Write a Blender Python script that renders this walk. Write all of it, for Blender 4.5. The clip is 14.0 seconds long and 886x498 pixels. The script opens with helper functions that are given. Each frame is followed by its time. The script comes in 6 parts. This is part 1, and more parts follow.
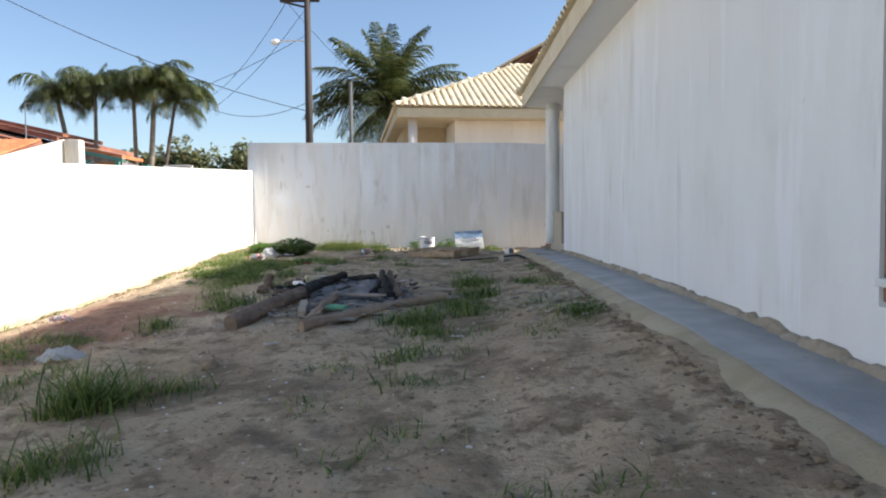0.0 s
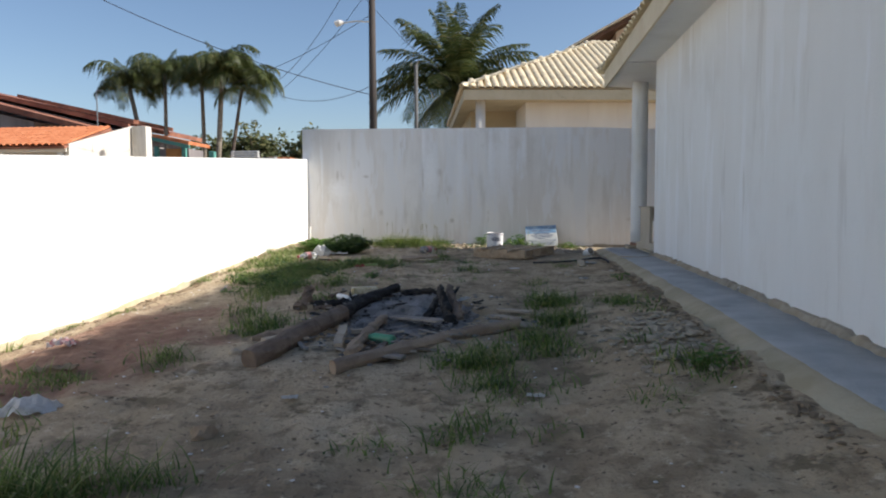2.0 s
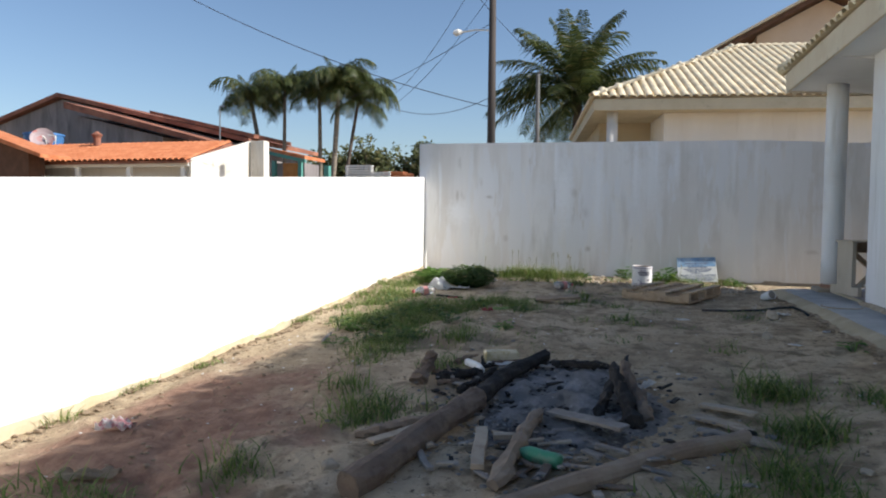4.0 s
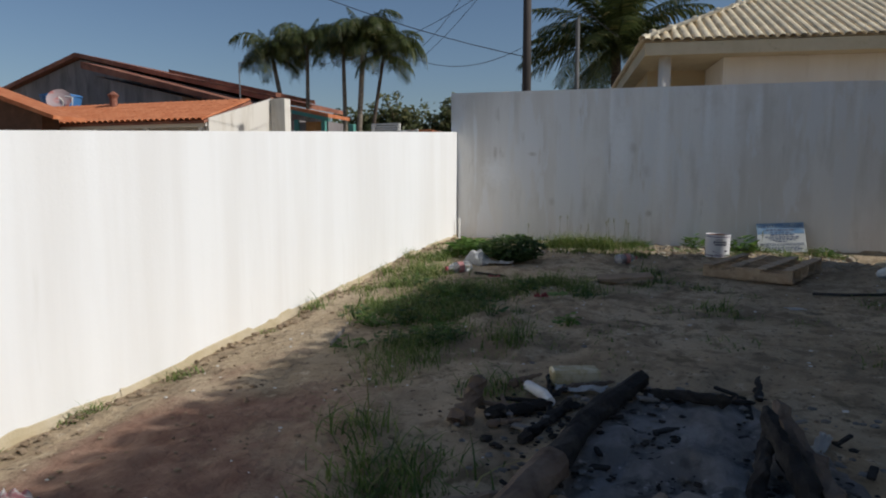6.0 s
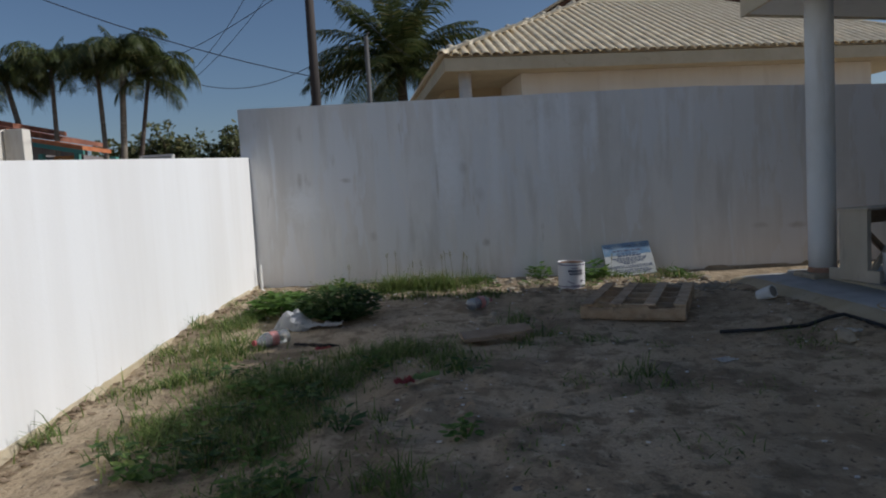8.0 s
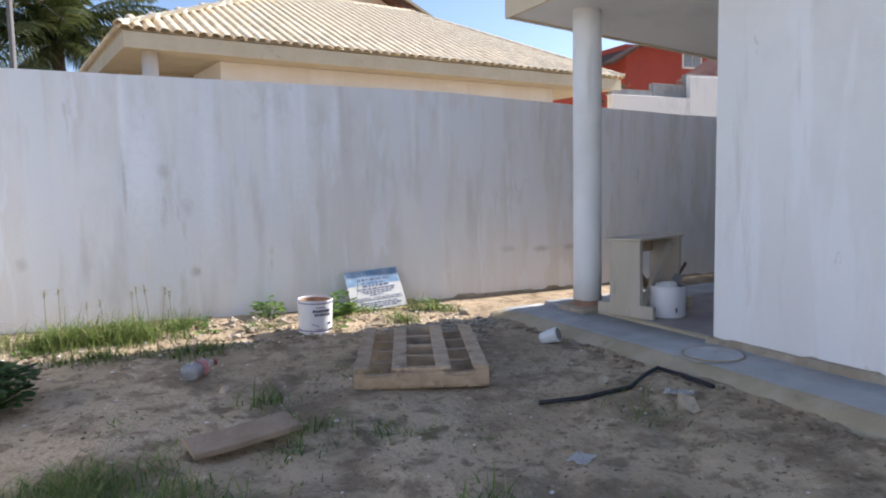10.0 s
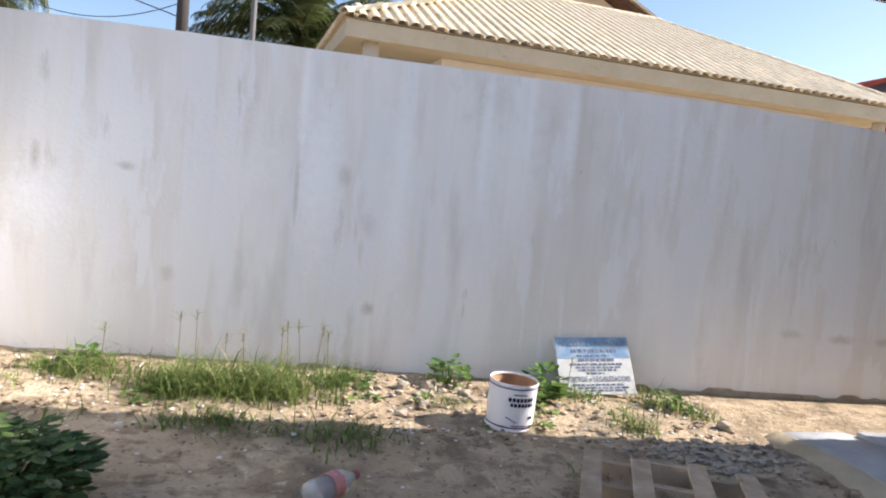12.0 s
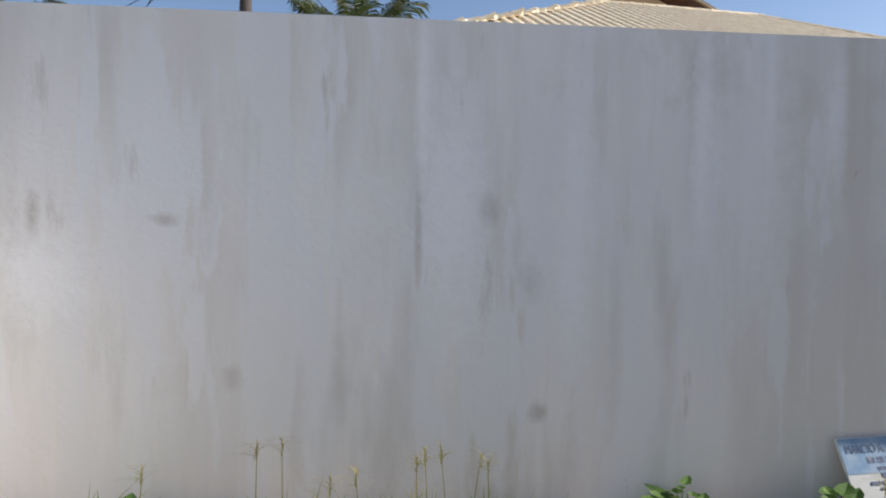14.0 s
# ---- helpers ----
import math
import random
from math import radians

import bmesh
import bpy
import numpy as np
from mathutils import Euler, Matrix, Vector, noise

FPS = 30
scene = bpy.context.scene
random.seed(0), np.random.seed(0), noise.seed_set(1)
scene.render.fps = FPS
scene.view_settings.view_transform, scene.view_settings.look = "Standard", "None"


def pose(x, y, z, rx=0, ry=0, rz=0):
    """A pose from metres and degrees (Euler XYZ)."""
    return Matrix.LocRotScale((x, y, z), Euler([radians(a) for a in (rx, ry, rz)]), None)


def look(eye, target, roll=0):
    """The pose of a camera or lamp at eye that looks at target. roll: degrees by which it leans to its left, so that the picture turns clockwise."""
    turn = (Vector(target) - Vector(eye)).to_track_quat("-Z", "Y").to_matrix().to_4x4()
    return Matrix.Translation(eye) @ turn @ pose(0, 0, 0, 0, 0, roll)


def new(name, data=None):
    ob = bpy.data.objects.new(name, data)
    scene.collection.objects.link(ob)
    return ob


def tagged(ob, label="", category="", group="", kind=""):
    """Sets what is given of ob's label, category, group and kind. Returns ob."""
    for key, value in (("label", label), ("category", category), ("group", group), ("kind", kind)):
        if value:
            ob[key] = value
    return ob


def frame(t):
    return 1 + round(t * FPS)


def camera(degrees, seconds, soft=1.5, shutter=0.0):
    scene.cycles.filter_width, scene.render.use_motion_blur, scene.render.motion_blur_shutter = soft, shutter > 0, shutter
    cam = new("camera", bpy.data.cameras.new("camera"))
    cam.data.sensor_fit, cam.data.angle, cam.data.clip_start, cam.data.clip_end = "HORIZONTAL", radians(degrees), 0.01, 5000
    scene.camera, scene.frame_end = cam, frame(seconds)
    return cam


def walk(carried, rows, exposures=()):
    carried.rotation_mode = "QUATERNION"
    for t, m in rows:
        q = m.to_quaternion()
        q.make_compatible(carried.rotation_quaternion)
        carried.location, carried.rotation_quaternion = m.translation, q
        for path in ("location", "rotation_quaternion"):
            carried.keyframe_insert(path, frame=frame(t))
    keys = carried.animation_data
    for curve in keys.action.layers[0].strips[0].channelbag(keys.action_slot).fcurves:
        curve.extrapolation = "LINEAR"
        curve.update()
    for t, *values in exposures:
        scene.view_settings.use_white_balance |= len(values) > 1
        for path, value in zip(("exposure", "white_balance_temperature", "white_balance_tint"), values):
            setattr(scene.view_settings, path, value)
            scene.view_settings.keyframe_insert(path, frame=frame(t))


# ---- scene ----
cam = camera(65.8, 14.0, soft=2.0)
PATH = [
    (0, (0.82, -0.238, 1.303), (0.799, 1.759, 1.215), -0.5),
    (0.5, (0.855, 0.043, 1.327), (0.64, 2.028, 1.198), 0.2),
    (1, (0.839, 0.343, 1.376), (0.383, 2.283, 1.208), 0.5),
    (1.5, (0.777, 0.677, 1.479), (0.394, 2.633, 1.321), -0.6),
    (2, (0.77, 1.08, 1.485), (0.553, 3.064, 1.351), -0.3),
    (2.5, (0.689, 1.412, 1.558), (0.365, 3.377, 1.37), 0.9),
    (3, (0.479, 1.771, 1.604), (0.017, 3.702, 1.363), 1.2),
    (3.5, (0.344, 2.159, 1.592), (-0.136, 4.082, 1.326), 0.2),
    (4, (0.181, 2.642, 1.672), (-0.346, 4.569, 1.576), 0.5),
    (4.2, (0.083, 2.765, 1.656), (-0.49, 4.676, 1.524), 2.1),
    (6.3, (-0.39, 4.319, 1.708), (-1.001, 6.212, 1.498), -0.8),
    (6.5, (-0.445, 4.477, 1.718), (-1.035, 6.379, 1.532), -1.7),
    (7, (-0.592, 4.971, 1.725), (-1.093, 6.902, 1.592), -3.1),
    (7.5, (-0.78, 5.391, 1.727), (-1.187, 7.347, 1.63), -1.0),
    (8, (-0.982, 5.863, 1.753), (-0.998, 7.857, 1.598), -3.4),
    (8.5, (-1.052, 6.328, 1.754), (-0.757, 8.299, 1.581), -3.9),
    (9, (-1.143, 6.772, 1.807), (-0.587, 8.686, 1.638), -2.3),
    (9.2, (-1.205, 6.949, 1.828), (-0.519, 8.815, 1.618), -3.5),
    (11.3, (-0.806, 8.735, 1.945), (0.159, 10.482, 1.813), 0.7),
    (11.5, (-0.732, 8.938, 1.936), (0.147, 10.729, 1.797), 1.8),
    (12, (-0.806, 9.442, 2.036), (-0.481, 11.409, 1.87), 5.4),
    (12.5, (-0.891, 9.892, 2.058), (-0.633, 11.87, 1.919), 2.7),
    (13, (-0.94, 10.373, 2.014), (-0.862, 12.365, 1.845), 3.4),
    (13.5, (-1.01, 10.77, 2.014), (-0.986, 12.758, 1.793), -0.3),
    (14, (-1.148, 11.241, 1.996), (-1.026, 13.236, 1.932), 0.9),
]
EXPOSURES = [(0.0, 0.95, 6300, 12), (1.0, 0.75, 6250, 12), (1.5, 0.6, 6250, 12), (2.0, 0.42, 6200, 12), (3.0, 0.38, 6200, 11), (4.0, 0.44, 6100, 11), (4.2, 0.28, 6100, 11), (6.3, -0.6, 5950, 11), (7.5, -0.70, 5800, 11), (8.0, -0.74, 5800, 12),
             (8.5, 0.02, 5800, 13), (9.0, 0.6, 5850, 15), (11.3, 1.1, 6150, 18), (12.0, 1.1, 6250, 17), (12.5, 0.80, 6450, 15), (13.0, 0.60, 6350, 15), (13.5, 0.49, 6300, 15), (14.0, 0.46, 6200, 15)]
walk(cam, [(t, look(eye, target, roll)) for t, eye, target, roll in PATH], EXPOSURES)

# ---- world, sun and exposure ----
SUN_EL, SUN_AZ = radians(33.7), radians(1.2)      # the sun stands over +x, a little towards +y
to_sun = Vector((math.cos(SUN_EL) * math.cos(SUN_AZ), math.cos(SUN_EL) * math.sin(SUN_AZ), math.sin(SUN_EL)))
world = bpy.data.worlds.new("sky")
scene.world = world
world.use_nodes = True
wn = world.node_tree.nodes
sky = wn.new("ShaderNodeTexSky")
sky.sky_type = "NISHITA"
sky.sun_disc = False
sky.sun_elevation = SUN_EL
sky.sun_rotation = math.atan2(to_sun.x, to_sun.y)
sky.air_density, sky.dust_density, sky.ozone_density = 1.0, 0.9, 1.8
wn["Background"].inputs["Strength"].default_value = 0.095
world.node_tree.links.new(sky.outputs[0], wn["Background"].inputs["Color"])
sun_data = bpy.data.lights.new("sun", "SUN")
sun_data.energy, sun_data.angle, sun_data.color = 5.0, radians(0.55), (1.0, 0.93, 0.82)
sun = new("sun", sun_data)
sun.matrix_world = look(to_sun * 60, (0, 0, 0))


# ---- materials ----
def lerp_color(nt, fac, c1, c2):
    mix = nt.nodes.new("ShaderNodeMix")
    mix.data_type = "RGBA"
    nt.links.new(fac, mix.inputs["Factor"])
    for key, c in (("A", c1), ("B", c2)):
        sock = [s for s in mix.inputs if s.name == key and s.type == "RGBA"][0]
        if isinstance(c, tuple):
            sock.default_value = (*c, 1)
        else:
            nt.links.new(c, sock)
    return [s for s in mix.outputs if s.type == "RGBA"][0]


def noise_fac(nt, scale, detail=4, rough=0.55, stretch=(1, 1, 1), lo=0.35, hi=0.65, kind="noise", local=False):
    geo = nt.nodes.new("ShaderNodeTexCoord" if local else "ShaderNodeNewGeometry")
    mp = nt.nodes.new("ShaderNodeMapping")
    mp.inputs["Scale"].default_value = stretch
    nt.links.new(geo.outputs["Object" if local else "Position"], mp.inputs["Vector"])
    if kind == "voronoi":
        tex = nt.nodes.new("ShaderNodeTexVoronoi")
        out = tex.outputs["Distance"]
    else:
        tex = nt.nodes.new("ShaderNodeTexNoise")
        tex.inputs["Detail"].default_value = detail
        tex.inputs["Roughness"].default_value = rough
        out = tex.outputs["Fac"]
    tex.inputs["Scale"].default_value = scale
    nt.links.new(mp.outputs[0], tex.inputs["Vector"])
    ramp = nt.nodes.new("ShaderNodeMapRange")
    ramp.inputs["From Min"].default_value, ramp.inputs["From Max"].default_value = lo, hi
    nt.links.new(out, ramp.inputs["Value"])
    return ramp.outputs[0]


def mat(name, base, layers=(), rough=0.8, metal=0.0, bump=0.0, bump_scale=40.0, vary=0.0, local=False, spec=0.3, translucent=0.0):
    """layers: (colour, scale, lo, hi, stretch) laid over the base one after another."""
    m = bpy.data.materials.new(name)
    m.use_nodes = True
    nt = m.node_tree
    bsdf = nt.nodes["Principled BSDF"]
    col = base
    for c, scale, lo, hi, stretch in layers:
        fac = noise_fac(nt, scale, 5, 0.6, stretch, lo, hi, local=local)
        col = lerp_color(nt, fac, col, c)
    if vary:
        info = nt.nodes.new("ShaderNodeObjectInfo")
        hsv = nt.nodes.new("ShaderNodeHueSaturation")
        rng = nt.nodes.new("ShaderNodeMapRange")
        rng.inputs["To Min"].default_value, rng.inputs["To Max"].default_value = 1 - vary, 1 + vary
        nt.links.new(info.outputs["Random"], rng.inputs["Value"])
        nt.links.new(rng.outputs[0], hsv.inputs["Value"])
        if isinstance(col, tuple):
            hsv.inputs["Color"].default_value = (*col, 1)
        else:
            nt.links.new(col, hsv.inputs["Color"])
        col = hsv.outputs[0]
    if isinstance(col, tuple):
        bsdf.inputs["Base Color"].default_value = (*col, 1)
    else:
        nt.links.new(col, bsdf.inputs["Base Color"])
    bsdf.inputs["Roughness"].default_value = rough
    bsdf.inputs["Metallic"].default_value = metal
    bsdf.inputs["Specular IOR Level"].default_value = spec
    if bump:
        b = nt.nodes.new("ShaderNodeBump")
        b.inputs["Strength"].default_value = 1.0
        b.inputs["Distance"].default_value = bump
        nt.links.new(noise_fac(nt, bump_scale, 6, 0.6, lo=0.2, hi=0.8, local=local), b.inputs["Height"])
        nt.links.new(b.outputs[0], bsdf.inputs["Normal"])
    if translucent:
        tr = nt.nodes.new("ShaderNodeBsdfTranslucent")
        mx = nt.nodes.new("ShaderNodeMixShader")
        mx.inputs[0].default_value = translucent
        if isinstance(col, tuple):
            tr.inputs["Color"].default_value = (*col, 1)
        else:
            nt.links.new(col, tr.inputs["Color"])
        out = nt.nodes["Material Output"]
        nt.links.new(bsdf.outputs[0], mx.inputs[1])
        nt.links.new(tr.outputs[0], mx.inputs[2])
        nt.links.new(mx.outputs[0], out.inputs["Surface"])
    return m


ONE = (1, 1, 1)
STREAK = (1, 1, 0.07)
M_FARWALL = mat("whitewash_far", (0.74, 0.72, 0.69), [((0.82, 0.81, 0.79), 1.7, 0.42, 0.58, (1, 1, 0.10)), ((0.64, 0.61, 0.56), 3.6, 0.54, 0.78, (1, 1, 0.09)), ((0.83, 0.82, 0.80), 1.1, 0.55, 0.70, (1, 1, 0.7)), ((0.66, 0.64, 0.60), 1.6, 0.60, 0.75, (1, 1, 0.8)), ((0.80, 0.80, 0.80), 2.7, 0.53, 0.565, (1, 1, 0.24)), ((0.69, 0.675, 0.645), 3.0, 0.54, 0.70, (1, 1, 0.22)), ((0.79, 0.79, 0.785), 4.0, 0.56, 0.60, (1, 1, 0.12)), ((0.65, 0.63, 0.595), 7.5, 0.66, 0.74, (1, 1, 0.22)), ((0.44, 0.40, 0.33), 5.5, 0.71, 0.79, (1, 1, 0.6))], 0.9, bump=0.002, bump_scale=35)
M_LEFTWALL = mat("whitewash_left", (0.80, 0.79, 0.76), [((0.86, 0.86, 0.84), 2.2, 0.4, 0.62, STREAK), ((0.68, 0.66, 0.61), 4.0, 0.62, 0.85, (1, 1, 0.10))], 0.9, bump=0.0008, bump_scale=35)
M_HOUSEWALL = mat("whitewash_house", (0.77, 0.76, 0.73), [((0.81, 0.81, 0.79), 1.1, 0.38, 0.66, (1, 1, 0.3)), ((0.70, 0.68, 0.64), 2.2, 0.58, 0.85, (1, 1, 0.2)), ((0.68, 0.66, 0.62), 1.0, 0.55, 0.8, (1, 1, 0.8)), ((0.82, 0.82, 0.81), 3.2, 0.56, 0.62, (1, 1, 0.14)), ((0.69, 0.675, 0.64), 4.5, 0.60, 0.68, (1, 1, 0.12)), ((0.52, 0.47, 0.38), 5.0, 0.72, 0.82, (1, 1, 0.7))], 0.9, bump=0.002, bump_scale=35)
M_CEMENT = mat("grey_cement", (0.36, 0.37, 0.37), [((0.46, 0.47, 0.47), 3.0, 0.4, 0.65, ONE), ((0.26, 0.26, 0.26), 8.0, 0.6, 0.8, ONE)], 0.85, bump=0.003, bump_scale=60)
M_PLINTH = mat("sandy_render", (0.42, 0.35, 0.23), [((0.52, 0.45, 0.32), 3.0, 0.4, 0.65, ONE), ((0.30, 0.25, 0.17), 9.0, 0.6, 0.8, ONE)], 0.9, bump=0.003, bump_scale=60)
M_SOFFIT = mat("soffit_plaster", (0.72, 0.72, 0.70), [((0.62, 0.61, 0.58), 1.5, 0.5, 0.75, ONE)], 0.9, bump=0.001)
M_FASCIA = mat("fascia_cream", (0.62, 0.52, 0.36), [((0.70, 0.62, 0.46), 2.0, 0.4, 0.7, ONE), ((0.42, 0.36, 0.26), 6.0, 0.62, 0.8, ONE)], 0.85, bump=0.001)
M_TILE = mat("cream_roof_tile", (0.68, 0.57, 0.39), [((0.76, 0.67, 0.49), 4.0, 0.4, 0.65, ONE), ((0.44, 0.36, 0.24), 7.0, 0.58, 0.8, ONE)], 0.75, vary=0.14, bump=0.002)
M_TILE_EDGE = mat("ochre_roof_tile", (0.62, 0.50, 0.30), [((0.72, 0.62, 0.42), 4.0, 0.4, 0.65, ONE)], 0.75, vary=0.10)
M_TERRACOTTA = mat("terracotta_tile", (0.46, 0.15, 0.06), [((0.56, 0.22, 0.10), 2.5, 0.4, 0.65, ONE), ((0.26, 0.09, 0.05), 6.0, 0.6, 0.8, ONE)], 0.8, bump=0.003, bump_scale=20)
M_OLDTILE = mat("weathered_terracotta", (0.22, 0.09, 0.06), [((0.36, 0.16, 0.10), 1.2, 0.4, 0.65, (1, 1, 1)), ((0.11, 0.06, 0.05), 3.0, 0.55, 0.75, ONE)], 0.85, bump=0.004, bump_scale=15)
M_OLDWALL = mat("dark_stained_wall", (0.22, 0.20, 0.20), [((0.34, 0.31, 0.30), 1.2, 0.45, 0.7, (1, 1, 0.2)), ((0.13, 0.12, 0.12), 2.5, 0.5, 0.75, (1, 1, 0.25))], 0.9)
M_STAINED = mat("stained_white_wall", (0.72, 0.68, 0.60), [((0.50, 0.44, 0.34), 2.5, 0.5, 0.75, (1, 1, 0.15)), ((0.30, 0.26, 0.20), 5.0, 0.65, 0.8, (1, 1, 0.2))], 0.9)
M_WHITE = mat("white_paint", (0.78, 0.77, 0.73), [((0.62, 0.60, 0.55), 3.0, 0.55, 0.8, (1, 1, 0.3))], 0.7)
M_NWALL = mat("neighbour_plaster", (0.70, 0.66, 0.60), [((0.76, 0.73, 0.68), 1.5, 0.4, 0.65, (1, 1, 0.15)), ((0.58, 0.54, 0.47), 3.0, 0.6, 0.85, (1, 1, 0.2))], 0.9)
M_PEACH = mat("peach_render", (0.66, 0.52, 0.39), [((0.72, 0.59, 0.46), 0.8, 0.4, 0.7, ONE)], 0.9)
M_RED = mat("red_render", (0.42, 0.08, 0.05), [((0.36, 0.07, 0.05), 0.8, 0.4, 0.7, ONE)], 0.85)
M_YELLOW = mat("yellow_render", (0.62, 0.46, 0.20), [((0.68, 0.54, 0.28), 0.8, 0.4, 0.7, ONE)], 0.85)
M_EAVE = mat("olive_cream_eave", (0.50, 0.44, 0.31), [((0.57, 0.51, 0.38), 2.0, 0.4, 0.7, ONE), ((0.36, 0.31, 0.22), 5.0, 0.6, 0.8, ONE)], 0.85)
# peach render darkened in its colour to give the shade of the porch recess
M_PORCHWALL = mat("shaded_peach_render", (0.46, 0.38, 0.25), [((0.54, 0.45, 0.31), 0.8, 0.4, 0.7, ONE)], 0.9)
M_BROWNWOOD = mat("dark_brown_wood", (0.10, 0.055, 0.035), [((0.15, 0.08, 0.05), 3.0, 0.4, 0.7, ONE)], 0.8)


def add_stains(m, spots):
    """Stains on a wall that faces -y: (x, z, half width, half height, colour, strength), each with a ragged outline."""
    nt = m.node_tree
    bsdf = nt.nodes["Principled BSDF"]
    col = bsdf.inputs["Base Color"].links[0].from_socket
    geo = nt.nodes.new("ShaderNodeNewGeometry")
    wob = noise_fac(nt, 14.0, 5, 0.7, lo=0.2, hi=0.8)
    for x, z, w, h, c, s in spots:
        sub = nt.nodes.new("ShaderNodeVectorMath")
        sub.operation = "SUBTRACT"
        sub.inputs[1].default_value = (x, 0, z)
        scl = nt.nodes.new("ShaderNodeVectorMath")
        scl.operation = "MULTIPLY"
        scl.inputs[1].default_value = (1 / w, 0, 1 / h)
        ln = nt.nodes.new("ShaderNodeVectorMath")
        ln.operation = "LENGTH"
        nt.links.new(geo.outputs["Position"], sub.inputs[0])
        nt.links.new(sub.outputs[0], scl.inputs[0])
        nt.links.new(scl.outputs[0], ln.inputs[0])
        add = nt.nodes.new("ShaderNodeMath")
        add.operation = "ADD"
        nt.links.new(ln.outputs["Value"], add.inputs[0])
        nt.links.new(wob, add.inputs[1])
        rng = nt.nodes.new("ShaderNodeMapRange")
        rng.inputs["From Min"].default_value, rng.inputs["From Max"].default_value = 1.7, 0.8
        rng.inputs["To Max"].default_value = s
        nt.links.new(add.outputs[0], rng.inputs["Value"])
        col = lerp_color(nt, rng.outputs[0], col, c)
    nt.links.new(col, bsdf.inputs["Base Color"])


DIRT, PALE, DAMP = (0.36, 0.32, 0.26), (0.875, 0.88, 0.885), (0.58, 0.55, 0.50)
add_stains(M_FARWALL, [
    (-0.50, 1.15, 0.05, 0.05, DIRT, 0.48), (-2.20, 2.01, 0.07, 0.035, DIRT, 0.45), (-2.77, 2.01, 0.035, 0.12, DIRT, 0.45), (-0.75, 2.08, 0.06, 0.08, DIRT, 0.36),
    (-1.07, 1.96, 0.02, 0.26, DIRT, 0.42), (-0.92, 2.05, 0.15, 0.60, PALE, 0.9), (-0.35, 2.0, 0.09, 0.9, PALE, 0.7), (-1.9, 1.3, 0.05, 0.06, DIRT, 0.30),
    (-2.75, 1.75, 0.22, 0.25, PALE, 0.8), (0.45, 2.3, 0.25, 0.7, PALE, 0.6), (3.35, 1.14, 0.12, 0.04, DIRT, 0.42), (3.75, 1.14, 0.10, 0.04, DIRT, 0.42),
    (2.9, 1.16, 0.10, 0.04, DIRT, 0.30), (-1.06, 2.6, 0.035, 0.45, PALE, 0.8), (0.24, 2.5, 0.05, 0.6, PALE, 0.8),
    (0.565, 2.6, 0.03, 0.5, PALE, 0.7), (0.89, 2.55, 0.05, 0.45, PALE, 0.8), (1.74, 2.5, 0.04, 0.5, PALE, 0.7), (2.07, 2.55, 0.05, 0.4, PALE, 0.7),
    (-0.55, 1.75, 0.06, 0.10, DIRT, 0.22), (-1.42, 1.35, 0.03, 0.35, DAMP, 0.28), (-0.15, 1.5, 0.04, 0.5, DAMP, 0.28), (0.72, 1.6, 0.05, 0.45, DAMP, 0.28), (2.4, 1.7, 0.05, 0.4, DAMP, 0.28)])


# ---- mesh helpers ----
def part(name, bm, material, parent=None, label="", smooth=False):
    me = bpy.data.meshes.new(name)
    bmesh.ops.recalc_face_normals(bm, faces=bm.faces)
    bm.to_mesh(me)
    bm.free()
    if material:
        me.materials.append(material)
    if smooth:
        for p in me.polygons:
            p.use_smooth = True
    ob = new(name, me)
    if parent:
        ob.parent = parent
    if label:
        ob["label"] = label
    return ob


def raw(name, verts, faces, material, parent=None, smooth=False):
    me = bpy.data.meshes.new(name)
    me.from_pydata([tuple(v) for v in verts], [], faces)
    me.materials.append(material)
    if smooth:
        me.polygons.foreach_set("use_smooth", [True] * len(me.polygons))
    ob = new(name, me)
    if parent:
        ob.parent = parent
    return ob


def empty(name, m=None):
    ob = new(name)
    ob.empty_display_size = 0.1
    if m is not None:
        ob.matrix_world = m
    return ob


def add_box(bm, lo, hi, bevel=0.0, m=None):
    r = bmesh.ops.create_cube(bm, size=1)
    vs = r["verts"]
    for v in vs:
        v.co = Vector([lo[i] + (v.co[i] + 0.5) * (hi[i] - lo[i]) for i in range(3)])
    if bevel:
        es = list({e for v in vs for e in v.link_edges})
        out = bmesh.ops.bevel(bm, geom=es, offset=bevel, segments=1, affect="EDGES")
        vs = list({v for f in out["faces"] for v in f.verts} | {v for v in vs if v.is_valid})
    if m is not None:
        bmesh.ops.transform(bm, matrix=m, verts=[v for v in vs if v.is_valid])
    return vs


def box_bm(lo, hi, bevel=0.0, m=None):
    bm = bmesh.new()
    add_box(bm, lo, hi, bevel, m)
    return bm


def add_prism(bm, outline, lo, hi, axis="y"):
    """A polygon drawn in the plane across the axis, pushed from lo to hi along it."""
    def at(a, b, c):
        return {"y": (a, c, b), "x": (c, a, b), "z": (a, b, c)}[axis]
    f = [bm.verts.new(at(a, b, lo)) for a, b in outline]
    g = [bm.verts.new(at(a, b, hi)) for a, b in outline]
    n = len(f)
    bm.faces.new(f)
    bm.faces.new(g[::-1])
    for i in range(n):
        bm.faces.new((f[i], g[i], g[(i + 1) % n], f[(i + 1) % n]))


